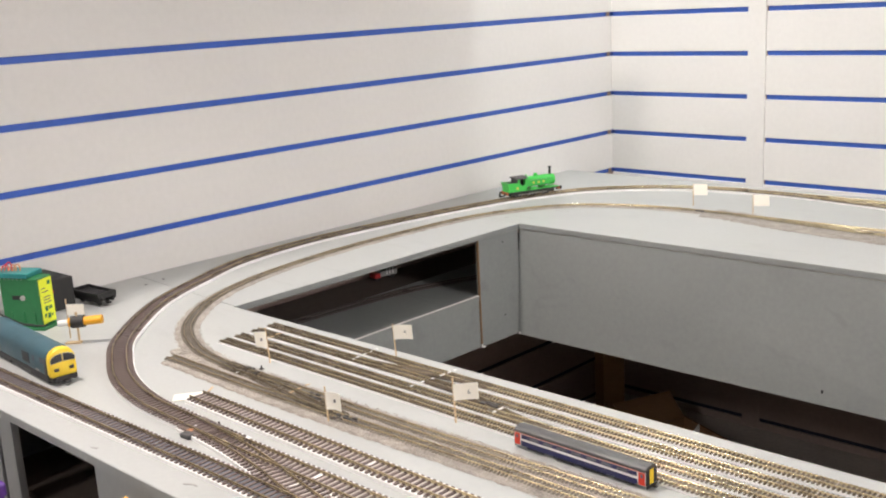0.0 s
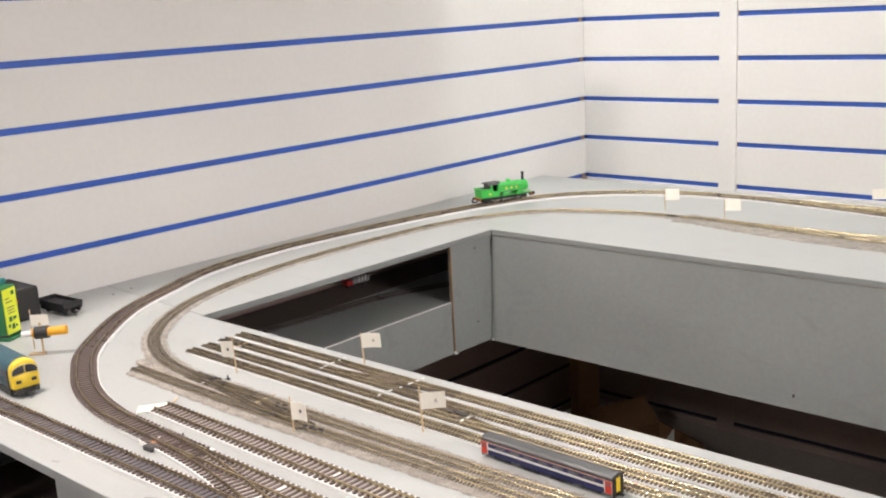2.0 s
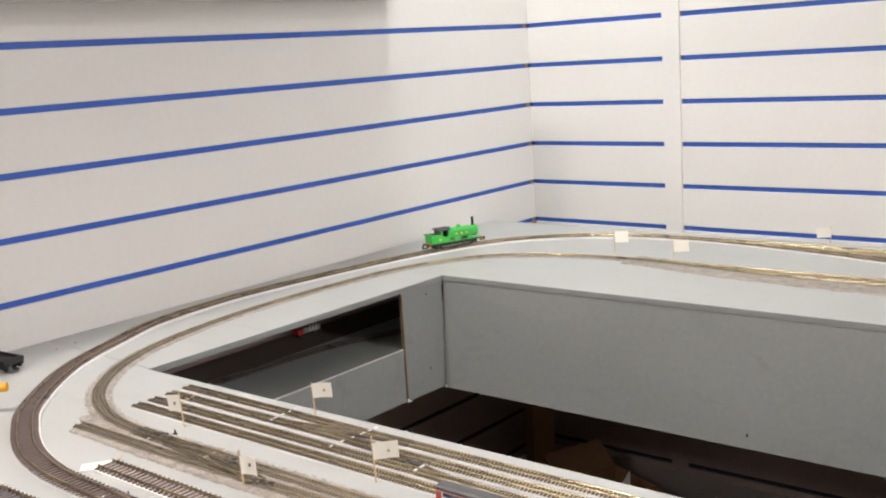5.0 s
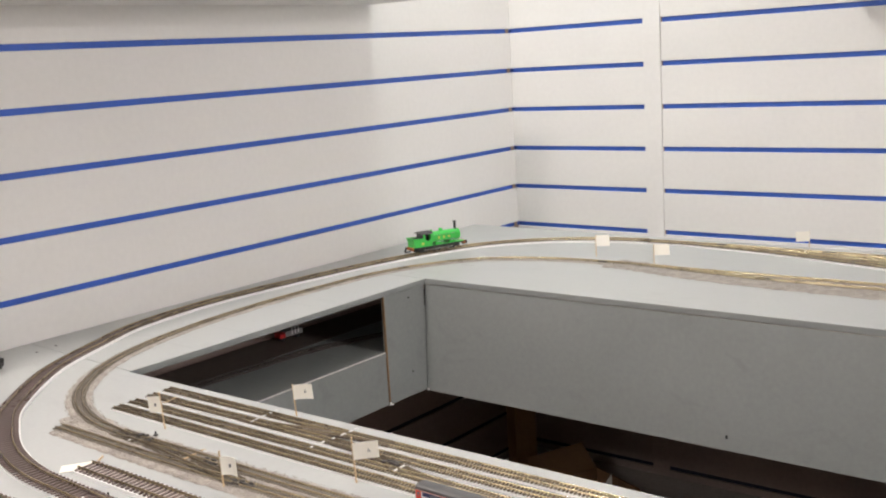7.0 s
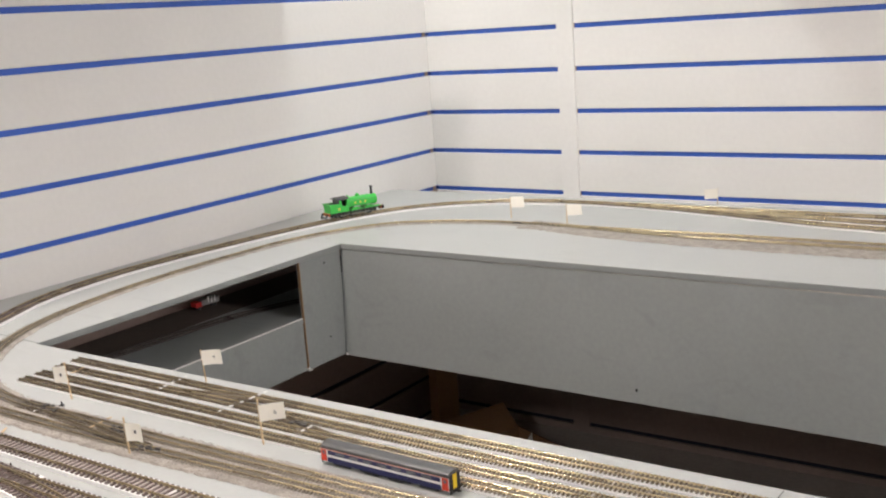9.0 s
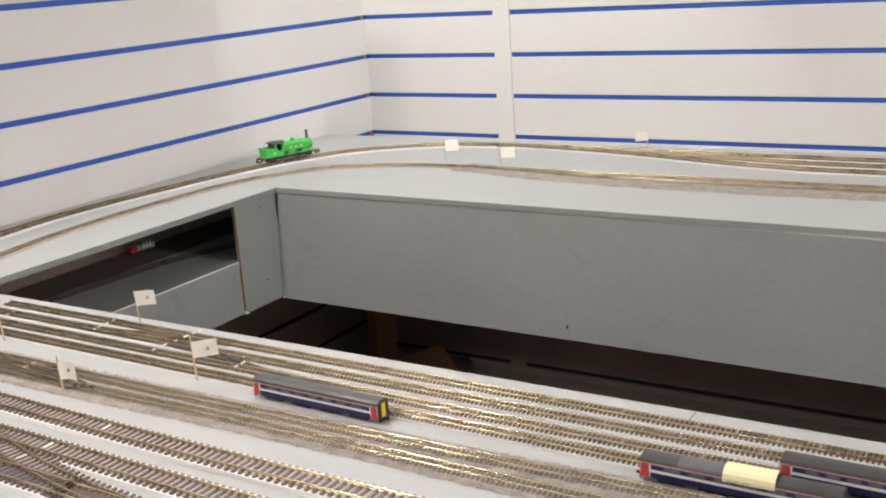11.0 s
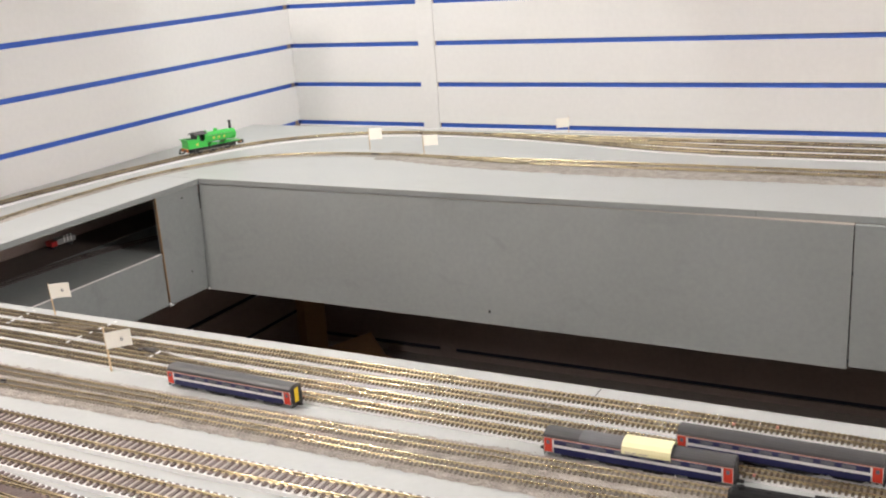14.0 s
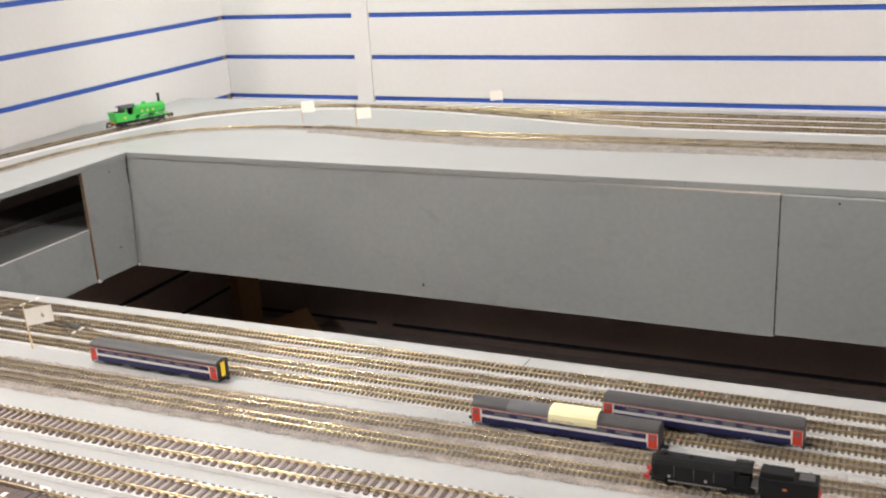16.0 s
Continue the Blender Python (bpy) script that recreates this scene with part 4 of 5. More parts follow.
            cyl(bm, (e * 0.0690, s * 0.010, 0.0118), (e * 0.0700, s * 0.010, 0.0118), 0.0030, 16)
            part("buffer", bm, M["black"], t)
        c, d = sorted((e * 0.0650, e * 0.0770))
        bits("coupling", M["black"], t, (c, -0.0030, 0.0050, d, 0.0030, 0.0072), (min(e * 0.0755, e * 0.0772), -0.0030, 0.0050, max(e * 0.0755, e * 0.0772), 0.0030, 0.0118), bevel=0.0004)
    return t


k = min(range(len(outer_line[0])), key=lambda i: (outer_line[0][i] - Vector((0.1370, -0.5240))).length)
spot, way = along(outer_line, outer_line[1][k])
tank_engine((spot.x, spot.y, TOP + 0.0067), math.degrees(way) + 180)


def diesel(at, turn):
    """Blue diesel engine with a yellow nose; front towards +x."""
    t = thing("diesel_engine", at, "teal blue diesel engine with a full yellow nose", "locomotive", "", turn)
    L, W = 0.092, 0.0158
    def ring(x, k, lift=0.0, low=0.0085):
        side = [(W - 0.0015, low), (W, low + 0.003), (W, 0.0235), (W * 0.985, 0.0265)]
        crown = [(W * 0.985 * math.cos(a), 0.0265 + 0.0115 * math.sin(a)) for a in np.linspace(0.18, math.pi - 0.18, 13)]
        pr = [(y, z) for y, z in side] + crown + [(-y, z) for y, z in side[::-1]]
        return [(x, y * k, z - lift * max(0, (z - 0.020) / 0.018)) for y, z in pr]
    bm = bmesh.new()
    loft(bm, [ring(-L, 0.97), ring(-L + 0.003, 1), ring(L - 0.012, 1), ring(L - 0.0065, 0.985, 0.0008)])
    body = part("body", bm, M["dieselblue"], t, smooth=True)
    bm = bmesh.new()
    loft(bm, [ring(L - 0.0066, 0.992, 0.0002), ring(L - 0.0026, 0.980, 0.0006), ring(L - 0.0002, 0.955, 0.0014), ring(L + 0.0006, 0.91, 0.0024)])
    nose = part("cab_front", bm, M["yellow"], t, "yellow cab front", smooth=True)
    def arched(name, mat, x0, x1, grow, side, label):
        """A windscreen half whose top follows the roof."""
        pts = [(0.0010 - grow, 0.0244 - grow), (0.0136 + grow, 0.0230 - grow), (0.0138 + grow, 0.0266), (0.0118 + grow, 0.0289 + grow), (0.0070, 0.0309 + grow), (0.0010 - grow, 0.0316 + grow)]
        bm = bmesh.new()
        loft(bm, [[(x - 0.0004 * abs(y) / 0.0138, side * y, z) for y, z in pts] for x in (x0, x1)])
        return part(name, bm, mat, nose, label)
    for side in (-1, 1):
        arched("window_surround", M["pale_frame"], L - 0.0030, L + 0.0012, 0.0005, side, "pale metal window frame")
        arched("windscreen", M["windscreen"], L - 0.0030, L + 0.0016, 0.0, side, "dark windscreen")
    # lower front bulges forward under the windscreens
    bm = bmesh.new()
    face = [(0.0140, 0.0088), (0.0154, 0.0105), (0.0154, 0.0195), (0.0140, 0.0218), (0.0075, 0.0233), (0.0, 0.0237)]
    face = face + [(-y, z) for y, z in face[-2::-1]]
    loft(bm, [[(x - 0.0022 * (y / 0.0154) ** 2, y * k, 0.0152 + (z - 0.0152) * k) for y, z in face] for x, k in ((L - 0.0030, 1.0), (L + 0.0018, 0.995), (L + 0.0027, 0.97), (L + 0.0031, 0.91))])
    part("nose_bulge", bm, M["yellow"], nose, smooth=True)
    for y in (-0.0085, 0.0085):
        bits("headcode_box", M["blackmetal"], nose, (L + 0.0012, y - 0.0026, 0.0148, L + 0.0034, y + 0.0026, 0.0178), bevel=0.0003)
    for s in (-1, 1):
        a, b = sorted((s * (W - 0.0004), s * (W + 0.0003)))
        bits("cab_window", M["window"], body, (L - 0.0250, a, 0.0210, L - 0.0150, b, 0.0262))
        bits("cab_door", M["roofgrey"], body, (L - 0.0145, a, 0.0100, L - 0.0085, b, 0.0265))
        bits("side_grille", M["black"], body, (0.015, a, 0.0140, 0.035, b, 0.0245))
        bits("side_window", M["window"], body, (0.045, a, 0.0195, 0.051, b, 0.0250))
        bits("lower_stripe", M["greyplastic"], body, (L - 0.040, a, 0.0105, L - 0.030, b, 0.0125))
    bits("buffer_beam", M["black"], t, (L - 0.006, -0.0140, 0.0040, L + 0.0022, 0.0140, 0.0090), bevel=0.0005)
    for s in (-1, 1):
        bm = bmesh.new()
        cyl(bm, (L + 0.001, s * 0.0095, 0.0072), (L + 0.005, s * 0.0095, 0.0072), 0.0014, 10)
        cyl(bm, (L + 0.005, s * 0.0095, 0.0072), (L + 0.006, s * 0.0095, 0.0072), 0.0028, 14)
        part("buffer", bm, M["black"], t)
    bits("coupling", M["black"], t, (L, -0.003, 0.0030, L + 0.0105, 0.003, 0.0052), bevel=0.0005)
    for s in (-1, 1):
        a, b = sorted((s * (W - 0.0028), s * (W - 0.0006)))
        bits("valance", M["black"], t, (-L + 0.004, a, 0.0048, L - 0.008, b, 0.0092), bevel=0.0004)
    bits("fuel_tank", M["black"], t, (-0.022, -0.0125, 0.0030, 0.022, 0.0125, 0.0086), bevel=0.001)
    for e in (-1, 1):
        bm = bmesh.new()
        for s in (-1, 1):
            y0, y1 = sorted((s * 0.0112, s * 0.0150))
            box(bm, e * 0.057 - 0.027, y0, 0.0016, e * 0.057 + 0.027, y1, 0.0080, bevel=0.0006)
        bog = part("bogie", bm, M["black"], t)
        for d in (-0.016, 0.0, 0.016):
            wheelset(bog, e * 0.057 + d, 0.0048, 0.0068)
    return t


shunter = diesel((0.3000, -1.7240, TOP), -3.2)
shunter.scale = (1.06, 1.08, 1.22)

# ---- tools and boxes beside the diesel ----
case = thing("control_box", (0.1270, -1.6430, TOP), "green plastic control box with a fluorescent yellow label", "control box", turn=28)
bm = bmesh.new()
box(bm, -0.033, -0.0155, 0.004, 0.031, 0.0155, 0.0755, bevel=0.002)
shell = part("case", bm, M["casegreen"], case)
bits("base_flange", M["casegreen"], case, (-0.036, -0.0195, 0.0, 0.036, 0.0185, 0.004), bevel=0.001)
bits("label_panel", M["lime"], shell, (0.0310, -0.0140, 0.008, 0.0316, 0.0140, 0.0725))
for z, y0, y1 in ((0.058, -0.010, -0.002), (0.053, -0.010, 0.004), (0.045, -0.008, 0.007), (0.041, -0.008, 0.006), (0.037, -0.008, 0.008)):
    bits("print_bar", M["ink"], shell, (0.0316, y0, z, 0.0318, y1, z + 0.0014))
bits("print_block", M["casegreen"], shell, (0.0316, -0.007, 0.0255, 0.0319, -0.001, 0.0325), (0.0316, 0.001, 0.0270, 0.0319, 0.008, 0.0315), (0.0316, -0.003, 0.0140, 0.0319, 0.003, 0.0215), (0.0316, 0.005, 0.0160, 0.0319, 0.009, 0.0190), (0.0316, -0.010, 0.0170, 0.0319, -0.006, 0.0225), (0.0316, 0.004, 0.0625, 0.0319, 0.010, 0.0680))
bits("slot", M["black"], shell, (-0.014, -0.0159, 0.0440, 0.004, -0.0153, 0.0500))
bm = bmesh.new()
cyl(bm, (0.004, -0.0156, 0.047), (0.004, -0.0180, 0.047), 0.0036, 18)
part("screw_head", bm, M["greyplastic"], shell, "pale screw head")
bits("rib", M["casegreen"], shell, (-0.020, -0.0172, 0.008, -0.017, -0.0154, 0.026), (0.000, -0.0172, 0.008, 0.003, -0.0154, 0.026), (0.018, -0.0172, 0.008, 0.021, -0.0154, 0.026), bevel=0.0004)
pcb = bits("circuit_board", M["teal"], case, (-0.048, -0.018, 0.0757, 0.016, 0.018, 0.0830), bevel=0.0012)
bits("pin_row", M["greyplastic"], pcb, *[(-0.038 + 0.007 * i, -0.0155, 0.0725, -0.0365 + 0.007 * i, -0.0145, 0.0758) for i in range(7)])
for (x, h, mat) in ((-0.030, 0.008, M["redplastic"]), (-0.024, 0.012, M["redplastic"]), (-0.017, 0.008, M["copper"]), (-0.010, 0.009, M["copper"])):
    bm = bmesh.new()
    pts = [Vector((x + 0.006 * math.cos(a), 0.004 * math.sin(a) - 0.004, 0.0830 + h * math.sin(a))) for a in np.linspace(0, math.pi, 9)]
    for p, q in zip(pts, pts[1:]):
        cyl(bm, p, q, 0.0009, 8)
    part("wire_loop", bm, mat, pcb)

unit = thing("power_unit", (0.0395, -1.5765, TOP), "black plastic power unit by the wall", "power unit", turn=3)
bm = bmesh.new()
box(bm, -0.038, -0.022, 0.0, 0.046, 0.022, 0.049, bevel=0.003)
hull = part("case", bm, M["black"], unit)
bits("indicator", M["buffer"], hull, (0.0455, -0.016, 0.030, 0.0470, -0.012, 0.034), bevel=0.0006)
bits("foot_strip", M["black"], unit, (-0.040, -0.024, 0.0, -0.036, 0.024, 0.006), bevel=0.001)

wag = thing("flat_wagon", (0.0870, -1.5235, TOP), "black flat wagon resting on the board near the wall", "wagon", turn=5)
bits("deck", M["black"], wag, (-0.043, -0.0155, 0.0120, 0.043, 0.0155, 0.0160), bevel=0.0008)
bits("side_rail", M["black"], wag, (-0.042, -0.0165, 0.0155, 0.042, -0.0145, 0.0205), (-0.042, 0.0145, 0.0155, 0.042, 0.0165, 0.0205), (-0.042, -0.0150, 0.0155, -0.039, 0.0150, 0.0215), (0.039, -0.0150, 0.0155, 0.042, 0.0150, 0.0215))
bits("deck_rib", M["roofgrey"], wag, *[(-0.033 + 0.014 * i, -0.013, 0.0160, -0.030 + 0.014 * i, 0.013, 0.0172) for i in range(5)])
bits("solebar", M["black"], wag, (-0.040, -0.0125, 0.0050, 0.040, -0.0105, 0.0120), (-0.040, 0.0105, 0.0050, 0.040, 0.0125, 0.0120))
wag.scale = (0.84, 1.0, 1.0)
for x in (-0.027, 0.027):
    wheelset(wag, x, 0.0060, 0.0066, M["black"])
for e in (-1, 1):
    for s in (-1, 1):
        bm = bmesh.new()
        cyl(bm, (e * 0.043, s * 0.010, 0.0125), (e * 0.048, s * 0.010, 0.0125), 0.0022, 12)
        part("buffer", bm, M["black"], wag)
    bits("coupling", M["black"], wag, (min(e * 0.041, e * 0.050), -0.0025, 0.0045, max(e * 0.041, e * 0.050), 0.0025, 0.0070), bevel=0.0004)

tool = thing("test_probe", (0.2635, -1.6390, TOP), "orange and white probe held by a bent metal stand", "tool", turn=45)
bm = bmesh.new()
cyl(bm, (0.0085, 0, 0.031), (0.0325, 0, 0.0325), 0.0060, 20)
part("handle", bm, M["orange"], tool, "orange plastic handle")
bm = bmesh.new()
cyl(bm, (-0.009, 0, 0.0300), (0.0085, 0, 0.031), 0.0085, 18, 0.0085)
part("collar", bm, M["black"], tool)
bm = bmesh.new()
cyl(bm, (-0.027, 0, 0.0290), (-0.009, 0, 0.0300), 0.0042, 16)
part("tip", bm, M["whiteplastic"], tool, "white plastic tip")
bm = bmesh.new()
cyl(bm, (-0.0125, 0, 0.0297), (-0.0092, 0, 0.0300), 0.0062, 18)
part("ring", bm, M["orange"], tool, "orange plastic ring")
bm = bmesh.new()
box(bm, -0.0032, -0.0010, 0.0005, -0.0004, 0.0010, 0.044, bevel=0.0003)
box(bm, -0.020, -0.004, 0.0, 0.001, 0.004, 0.0028, bevel=0.0004)
part("stand", bm, M["stick"], tool, "tarnished brass stand")
cable = thing("cable", (0.2631, -1.6432, TOP), "black cable drooping from the probe over the diesel roof", "cable")
bm = bmesh.new()
line3 = [Vector((-0.024, -0.028, 0.029)), Vector((-0.036, -0.036, 0.0285)), Vector((-0.052, -0.048, 0.031)), Vector((-0.064, -0.060, 0.0395)), Vector((-0.076, -0.068, 0.0465)), Vector((-0.100, -0.074, 0.0495))]
fine = []
for i in range(len(line3) - 1):
    for j in range(6):
        fine.append(line3[i].lerp(line3[i + 1], j / 6))
for p, q in zip(fine, fine[1:]):
    cyl(bm, p, q, 0.0014, 8)
part("lead", bm, M["black"], cable)


# ---- flags ----
def flag(at, face, pole, size, top, side, label, digit="", droop=0.0, lean=0.0, back=0.0, mark=True):
    """A card flag on a stick. face: the way the card looks, in degrees; side: which way it hangs from the stick."""
    t = thing("marker_flag", at, label, "flag", "numbered flags", face)
    tilt = Matrix.Rotation(radians(lean), 4, "Y")
    curl = Matrix.Translation((0, 0, top)) @ Matrix.Rotation(radians(back), 4, "X") @ Matrix.Translation((0, 0, -top))
    bm = bmesh.new()
    cyl(bm, (0, 0, 0), (0, 0, pole), 0.0010, 8, 0.0009)
    bmesh.ops.transform(bm, matrix=tilt, verts=bm.verts)
    part("stick", bm, M["stick"], t)
    w, h = size
    bm = bmesh.new()
    n = 6
    rows = []
    for i in range(n + 1):
        x = side * w * i / n
        y = 0.0012 * math.sin(3.0 * i / n)
        z = top - droop * (i / n) ** 2
        rows.append([(x, y - 0.0013, z), (x, y - 0.0013, z - h), (x, y - 0.0010, z - h), (x, y - 0.0010, z)])
    loft(bm, rows)
    bmesh.ops.transform(bm, matrix=tilt @ curl, verts=bm.verts)
    card = part("card", bm, M["card"], t)
    if digit:
        c = bpy.data.curves.new("digit", "FONT")
        c.body, c.size, c.align_x, c.align_y = digit, 0.0066, "CENTER", "CENTER"
        c.materials.append(M["ink"])
        o = new("digit", c)
        o.parent = card
        o.matrix_local = tilt @ pose(side * w * 0.62, -0.0018, top - h * 0.5, 90, 0, 0)
    elif mark:
        m = bits("ink_bar", M["ink"], card, (side * w * 0.55 - 0.0010, -0.0009, top - h * 0.60, side * w * 0.55 + 0.0010, -0.00035, top - h * 0.42))
        m.location.y = -0.0012
    return t


FL = "white card flag on a cocktail stick"
flag((0.5466, -1.5352, TOP), 40, 0.046, (0.0145, 0.0200), 0.0415, -1, FL + " beside the sidings", droop=-0.001, lean=-3)
flag((0.6555, -1.4228, TOP), 40, 0.041, (0.0235, 0.0185), 0.0395, 1, FL + " marked six", "6", droop=0.0015, lean=-3)
flag((0.8596, -1.5332, TOP), 40, 0.049, (0.0260, 0.0178), 0.0425, 1, FL + " marked six", "6", droop=-0.0005, lean=-2)
flag((0.7520, -1.6149, TOP), 40, 0.041, (0.0155, 0.0195), 0.0350, 1, FL + " beside the ballasted lines", droop=0.004, lean=-2)
flag((0.4938, -0.4355, TOP), 35, 0.045, (0.0270, 0.0230), 0.0440, 1, FL + " inside the far curve", droop=0.0005, back=-22, mark=False)
flag((0.6358, -0.4594, TOP), 35, 0.040, (0.0290, 0.0215), 0.0385, 1, FL + " between the far lines", droop=0.0005, back=-22, mark=False)
flag((0.230, -1.637, TOP), 42, 0.056, (0.0245, 0.0150), 0.0485, 1, FL + " behind the orange probe", mark=False)
flag((0.8430, -0.1980, TOP), 35, 0.034, (0.0275, 0.0200), 0.0325, -1, FL + " behind the far roads", droop=0.0, back=-12, mark=False)

# card flag that has fallen over, with its stick
fallen = thing("fallen_flag", (0.5640, -1.6640, TOP), "white card flag lying flat on the board", "flag", "numbered flags", 46)
bm = bmesh.new()
loft(bm, [[(-0.017, -0.0105, z), (0.014, -0.0095, z + 0.001), (0.016, 0.010, z + 0.002), (-0.019, 0.0105, z)] for z in (0.0004, 0.0008)])
part("card", bm, M["card"], fallen)
bm = bmesh.new()
cyl(bm, (0.013, -0.026, 0.0012), (0.024, 0.018, 0.0042), 0.0011, 8)
part("stick", bm, M["stick"], fallen)

# point motor and bits on the turnouts
motor = thing("point_motor", (0.6630, -1.7300, TOP), "small dark point motor with copper wires beside the turnout", "point motor", turn=5)
bm = bmesh.new()
box(bm, -0.011, -0.006, 0.0, 0.011, 0.006, 0.0075, bevel=0.002)
part("body", bm, M["roofgrey"], motor)
bm = bmesh.new()
cyl(bm, (-0.009, 0.004, 0.006), (-0.006, 0.013, 0.008), 0.0012, 8)
cyl(bm, (-0.004, 0.004, 0.006), (-0.002, 0.014, 0.008), 0.0012, 8)
part("coil", bm, M["copper"], motor)
motor.scale = (0.68, 0.75, 0.75)
lever = thing("point_lever", (0.6640, -1.6915, TOP), "tiny black point lever", "point lever")
bits("base", M["black"], lever, (-0.0025, -0.0018, 0, 0.0025, 0.0018, 0.0015), bevel=0.0004)
bits("arm", M["black"], lever, (-0.0008, -0.0006, 0.0015, 0.0008, 0.0006, 0.0055), bevel=0.0003)
copy_thing(lever, pose(0.5570, -1.5560, TOP + 0.0004, 0, 0, 10))


def tie(at, size, turn, label="white plastic tie bar between rails", mat="whiteplastic"):
    t = bits("tie_bar", M[mat], None, (-size[0] / 2, -size[1] / 2, 0, size[0] / 2, size[1] / 2, size[2]), bevel=0.0003)
    t.matrix_world = pose(*at, 0, 0, turn)
    return tagged(t, label, "tie bar", "tie bars")


def hardware(at, size, turn, label, seed):
    """A turnout's motor, springs and lugs: a low jumble of dark metal bits."""
    rng = random.Random(seed)
    bm = bmesh.new()
    for _ in range(11):
        x, y = rng.uniform(-0.5, 0.5) * size[0], rng.uniform(-0.5, 0.5) * size[1]
        w, d = rng.uniform(0.06, 0.16) * size[0], rng.uniform(0.08, 0.22) * size[1]
        box(bm, x - w, y - d, 0, x + w, y + d, size[2] * rng.uniform(0.4, 1.0), bevel=0.0002, m=pose(0, 0, 0, 0, 0, rng.uniform(-14, 14)))
    t = part("turnout_hardware", bm, M["blackmetal"])
    t.matrix_world = pose(*at, 0, 0, turn)
    return tagged(t, label, "turnout motor", "turnout hardware")


Z = TOP + 0.0050
for x, y, w in ((0.6335, -1.4735, 0.0040), (0.6322, -1.4655, 0.0060), (0.6312, -1.4530, 0.0050), (0.6303, -1.4415, 0.0030), (0.6298, -1.4320, 0.0030),
                (0.7572, -1.4960, 0.0045), (0.7580, -1.4800, 0.0070), (0.7600, -1.4650, 0.0045), (0.7612, -1.4500, 0.0085), (0.7618, -1.4390, 0.0055), (0.7623, -1.4300, 0.0060),
                (0.8816, -1.4975, 0.0055), (0.8817, -1.4870, 0.0080)):
    tie((x, y, Z), (0.0023, w * 0.9, 0.0012), 0)
for x, y, w in ((0.476, -1.4800, 0.0090), (0.473, -1.4660, 0.0080), (0.6590, -1.5900, 0.0060), (0.6575, -1.5780, 0.0050), (0.6562, -1.5650, 0.0060)):
    tie((x, y, Z), (0.0020, w, 0.0010), -4, "tan plastic tie bar between rails", "stick")
p = between(2, 1, 0.857, 0.5)
hardware((p[0], p[1], TOP + 0.0042), (0.028, 0.0100, 0.0024), 8, "dark turnout frog casting", 10)
tie((0.5480, -1.5850, TOP + 0.0026), (0.0050, 0.0040, 0.0008), 20, "scrap of white plastic on ballast")
tie((0.8510, -1.7110, TOP + 0.0047), (0.0048, 0.0110, 0.0010), 2)
tie((0.8475, -1.7355, TOP + 0.0047), (0.0030, 0.0120, 0.0010), -14)
tie((0.8710, -1.6615, TOP + 0.0047), (0.0032, 0.0105, 0.0010), 0)
tie((1.0660, -1.7660, TOP + 0.0047), (0.0048, 0.0110, 0.0010), 4)
tie((0.6530, -1.7130, TOP + 0.0047), (0.0030, 0.0030, 0.0010), 4)
hardware((0.7650, -1.6010, TOP + 0.0026), (0.034, 0.0120, 0.0034), 3, "dark turnout motor lying on ballast", 7)
hardware((0.5590, -1.5730, TOP + 0.0028), (0.026, 0.0130, 0.0034), -3, "dark turnout blades and springs on ballast", 8)
hardware((0.6880, -1.5790, TOP + 0.0032), (0.026, 0.0080, 0.0026), -12, "dark turnout frog casting", 9)
tie((0.9031, -0.2650, TOP + 0.0060), (0.026, 0.0060, 0.0012), 0, "dark turnout frog casting", "black")
tie((1.0603, -0.2942, TOP + 0.0060), (0.030, 0.0060, 0.0012), -6, "dark turnout frog casting", "black")
tie((0.6602, -0.2431, TOP + 0.0002), (0.022, 0.008, 0.0030), 0, "white turnout motor cover")
tie((0.6838, -0.2618, TOP + 0.0060), (0.018, 0.0050, 0.0015), 0, "dark turnout blades plate", "black")
tie((0.5420, -0.4946, TOP + 0.0045), (0.018, 0.0050, 0.0015), 2, "dark turnout blades plate", "black")
for at in ((1.5098, -1.4433), (1.4759, -1.4490), (1.5090, -1.5280)):
    tie((at[0], at[1], TOP + 0.0045), (0.0022, 0.0022, 0.0018), 0, "tiny faded red isolating rail joiner", "pink")

for k, x in ((0, 1.375), (1, 1.372), (2, 1.38), (3, 1.388), (1, 1.415), (2, 1.425), (3, 1.432), (0, 1.66), (2, 1.60)):
    p = siding(k, x)
    for s in (-1, 1):
        tie((p[0], p[1] + s * 0.0046, TOP + 0.0044), (0.0016, 0.0014, 0.0012), 0, "tiny grey isolating rail joiner", "greyplastic")

for k in (1, 2, 3):
    for n in range(16):
        x = 1.205 + 0.034 * n + 0.006 * k
        if k == 1 and 1.43 < x < 1.61:
            continue
        p = siding(k, x)
        tie((p[0], p[1], TOP + 0.0036), (0.0009, 0.0084, 0.0011), 0, "tiny dusty tie between rails", "shelfboard")

# chips in the front board's paint
for x, y, w, turn in ((0.606, -1.8036, 0.009, 20), (0.7577, -1.7900, 0.012, 30), (0.764, -1.7875, 0.006, -10), (0.352, -1.640, 0.008, 70), (0.297, -0.610, 0.030, 8), (0.238, -0.714, 0.010, 30)):
    m = bits("paint_chip", M["greyplastic"], None, (-w / 2, -0.0011, 0, w / 2, 0.0011, 0.0003))
    m.matrix_world = pose(x, y, TOP + 0.0001, 0, 0, turn)
    tagged(m, "small grey chip in the board paint", "mark", "paint chips")

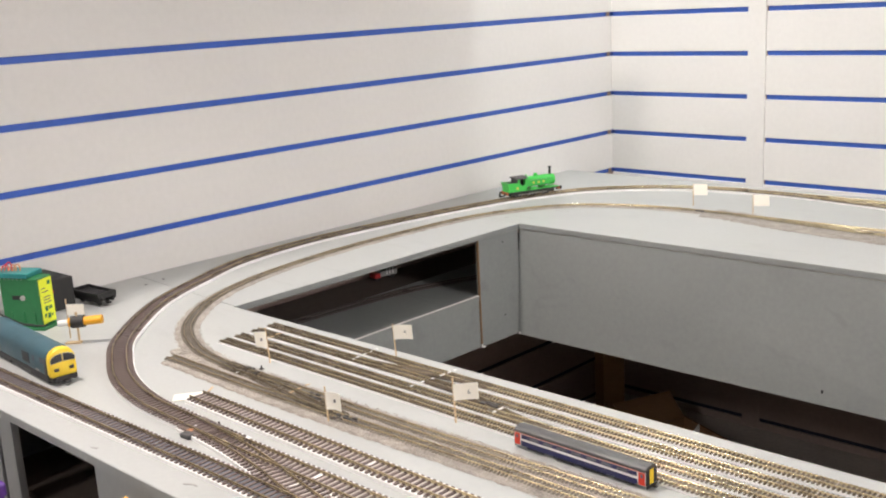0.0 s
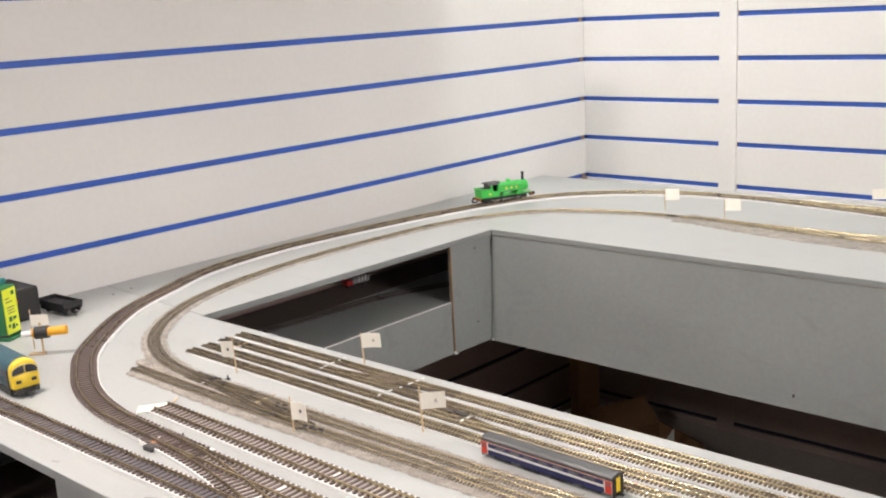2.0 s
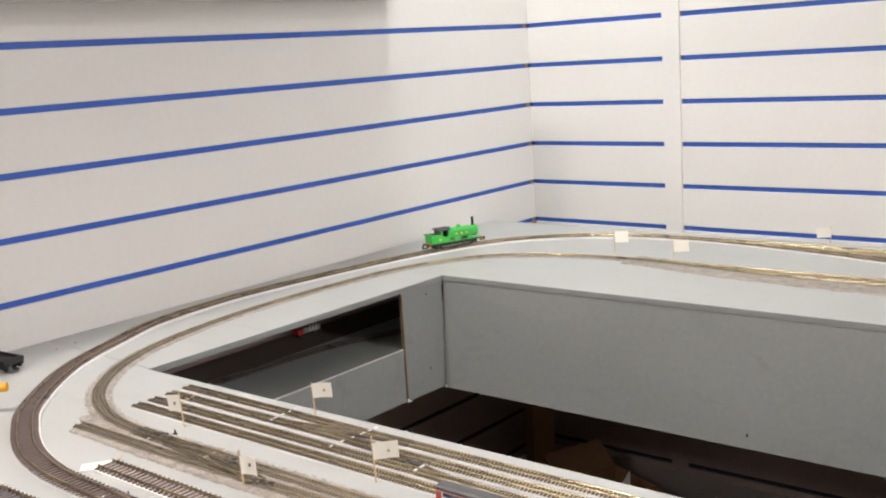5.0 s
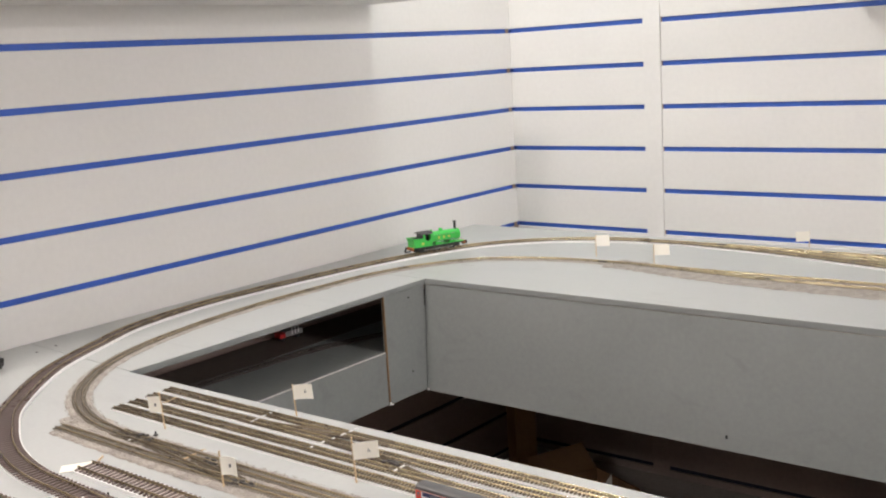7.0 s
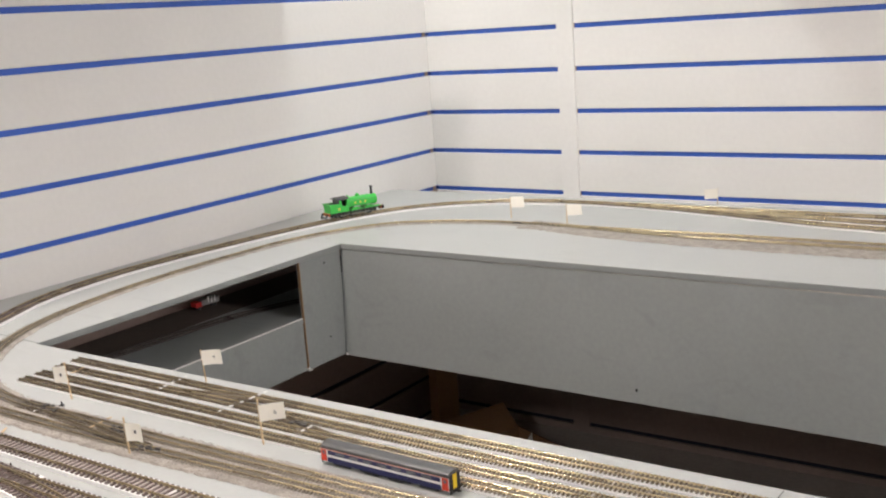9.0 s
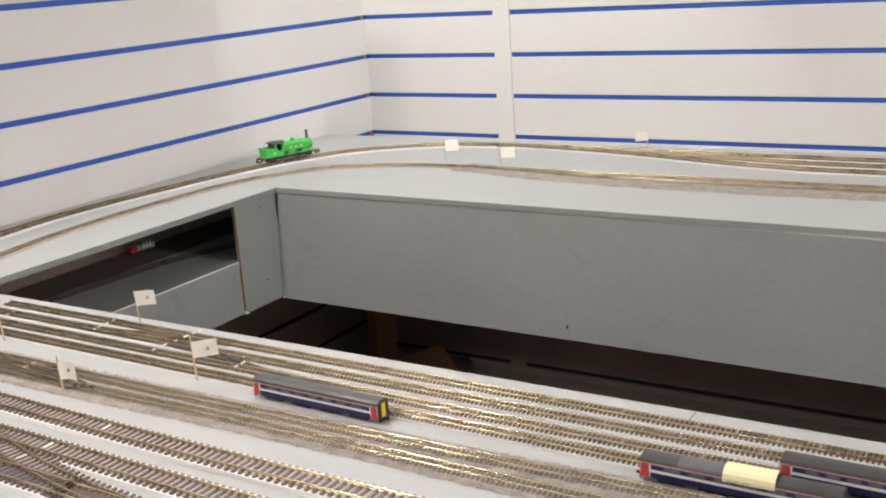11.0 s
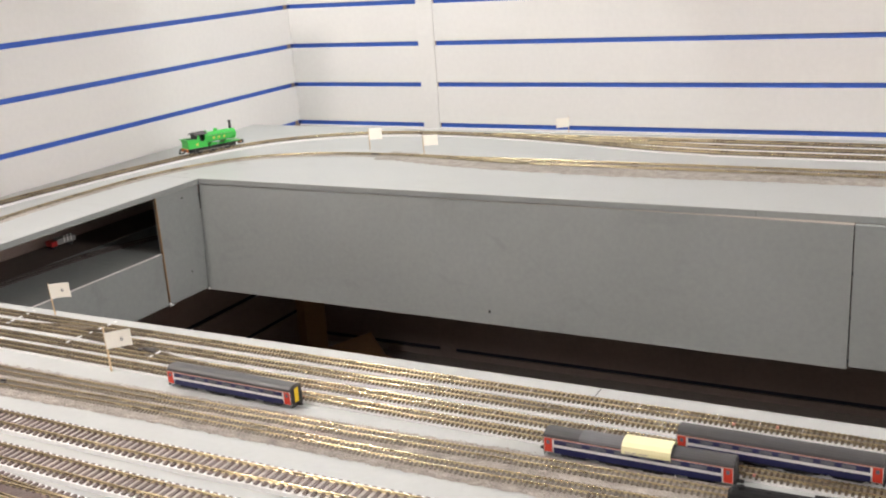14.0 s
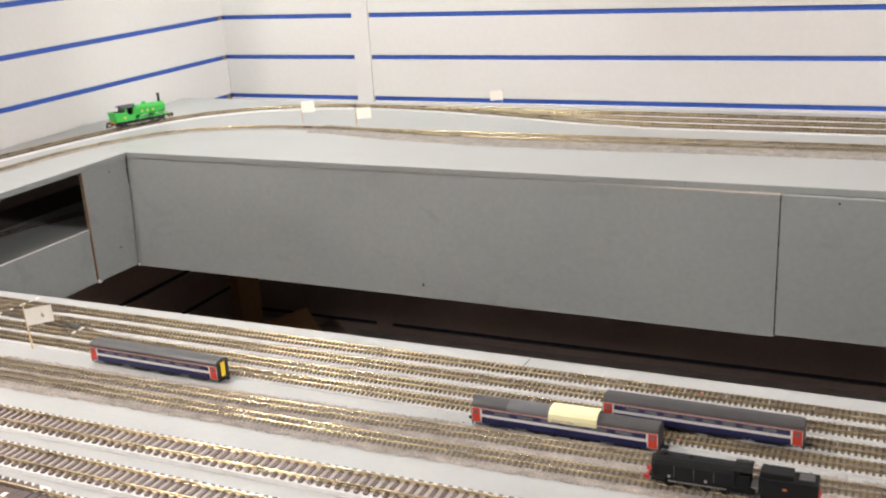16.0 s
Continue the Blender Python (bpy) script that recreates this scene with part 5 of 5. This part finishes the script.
# thin dark lines on the boards; the first stands for the joint between two boards
for a, b in (((1.3465, -1.4290), (1.3470, -1.4085)), ((1.5593, -1.5574), (1.5597, -1.5310)), ((1.6291, -1.5492), (1.6283, -1.5217))):
    m = bits("pen_mark", M["ink"], None, (a[0] - 0.0003, a[1], TOP + 0.0001, b[0] + 0.0003, b[1], TOP + 0.0003))
    tagged(m, "thin dark line on the board", "mark", "pen marks")
for x, y in ((1.5939, -1.5432), (1.5681, -1.5394), (0.0642, -1.4212), (0.0568, -1.3840)):
    bm = bmesh.new()
    cyl(bm, (x, y, TOP), (x, y, TOP + 0.0006), 0.0022, 10)
    tagged(part("screw_hole", bm, M["roofgrey"]), "small dark filled screw hole in the board", "screw", "board screws")

# orange spring clamp gripping the fascia
clamp = thing("spring_clamp", (0.709, -1.8215, 0.926), "orange plastic spring clamp on the front fascia", "clamp")
for x in (-0.009, 0.006):
    bm = bmesh.new()
    box(bm, x - 0.005, -0.012, -0.060, x + 0.005, 0.0, 0.0, bevel=0.0018)
    cyl(bm, (x, -0.010, 0.0), (x, -0.001, 0.003), 0.0048, 14)
    part("jaw", bm, M["orange"], clamp)

# wagon in the tunnel
tw = thing("goods_wagon", (0.038, -0.873, 0.830), "grey goods wagon with a red end inside the tunnel", "wagon", turn=84)
bits("body", M["greyplastic"], tw, (-0.018, -0.012, 0.010, 0.036, 0.012, 0.024), bevel=0.0008)
bits("red_end", M["redplastic"], tw, (-0.036, -0.012, 0.009, -0.0185, 0.012, 0.021), bevel=0.0008)
bits("stake", M["whiteplastic"], tw, (0.000, -0.0126, 0.014, 0.004, -0.0121, 0.030), (0.010, -0.0126, 0.014, 0.014, -0.0121, 0.030), (0.020, -0.0126, 0.014, 0.024, -0.0121, 0.030))
tw.scale = (0.78, 0.80, 0.80)
for x in (-0.024, 0.024):
    wheelset(tw, x, 0.0060, 0.0066, M["black"])

# cartons on the storage board
def carton(at, size, turn, label, flaps):
    t = thing("cardboard_carton", at, label, "carton", "cartons", turn)
    a, c, h = size[0] / 2, size[1] / 2, size[2]
    bits("carton_base", M["kraft"], t, (-a, -c, 0, a, c, 0.004))
    for w in ((-a, -c, 0.004, -a + 0.004, c, h), (a - 0.004, -c, 0.004, a, c, h), (-a + 0.004, -c, 0.004, a - 0.004, -c + 0.004, h), (-a + 0.004, c - 0.004, 0.004, a - 0.004, c, h)):
        bits("carton_side", M["kraft"], t, w)
    for sx, ang in flaps:
        bm = bmesh.new()
        box(bm, 0, -c + 0.002, 0, c * 0.9, c - 0.002, 0.003)
        bmesh.ops.transform(bm, matrix=pose(sx * a, 0, h - 0.002, 0, -ang if sx > 0 else ang, 0) @ (Matrix.Identity(4) if sx > 0 else Matrix.Diagonal((-1, 1, 1, 1))), verts=bm.verts)
        part("flap", bm, M["kraft"], t)
    return t


carton((0.350, -0.262, 0.300), (0.16, 0.17, 0.055), -22, "open brown cardboard carton on the storage board", ((-1, 38), (1, -34)))
carton((0.140, -0.228, 0.300), (0.055, 0.055, 0.34), -32, "tall narrow brown cardboard carton on the storage board", ())
paper = thing("paper_sheet", (0.392, -0.255, 0.345), "white folded paper standing on the carton", "paper", turn=-30)
bm = bmesh.new()
loft(bm, [[(-0.022, y, 0.0), (0.024, y, 0.0), (0.002, y + 0.014, 0.046)] for y in (-0.0006, 0.0006)])
part("sheet", bm, M["card"], paper)

# purple bin in front of the layout
bin_ = thing("plastic_bin", (0.488, -1.8955, 0.0), "tall purple plastic bin beside the layout", "bin")
bm = bmesh.new()
loft(bm, [[(-0.026 * k, -0.03 * k, z), (0.026 * k, -0.03 * k, z), (0.026 * k, 0.03 * k, z), (-0.026 * k, 0.03 * k, z)] for z, k in ((0, 0.85), (0.893, 1.0))])
part("bin_body", bm, M["purple"], bin_)
bits("rim", M["purple"], bin_, (-0.029, -0.033, 0.8925, 0.029, 0.033, 0.908), bevel=0.003)
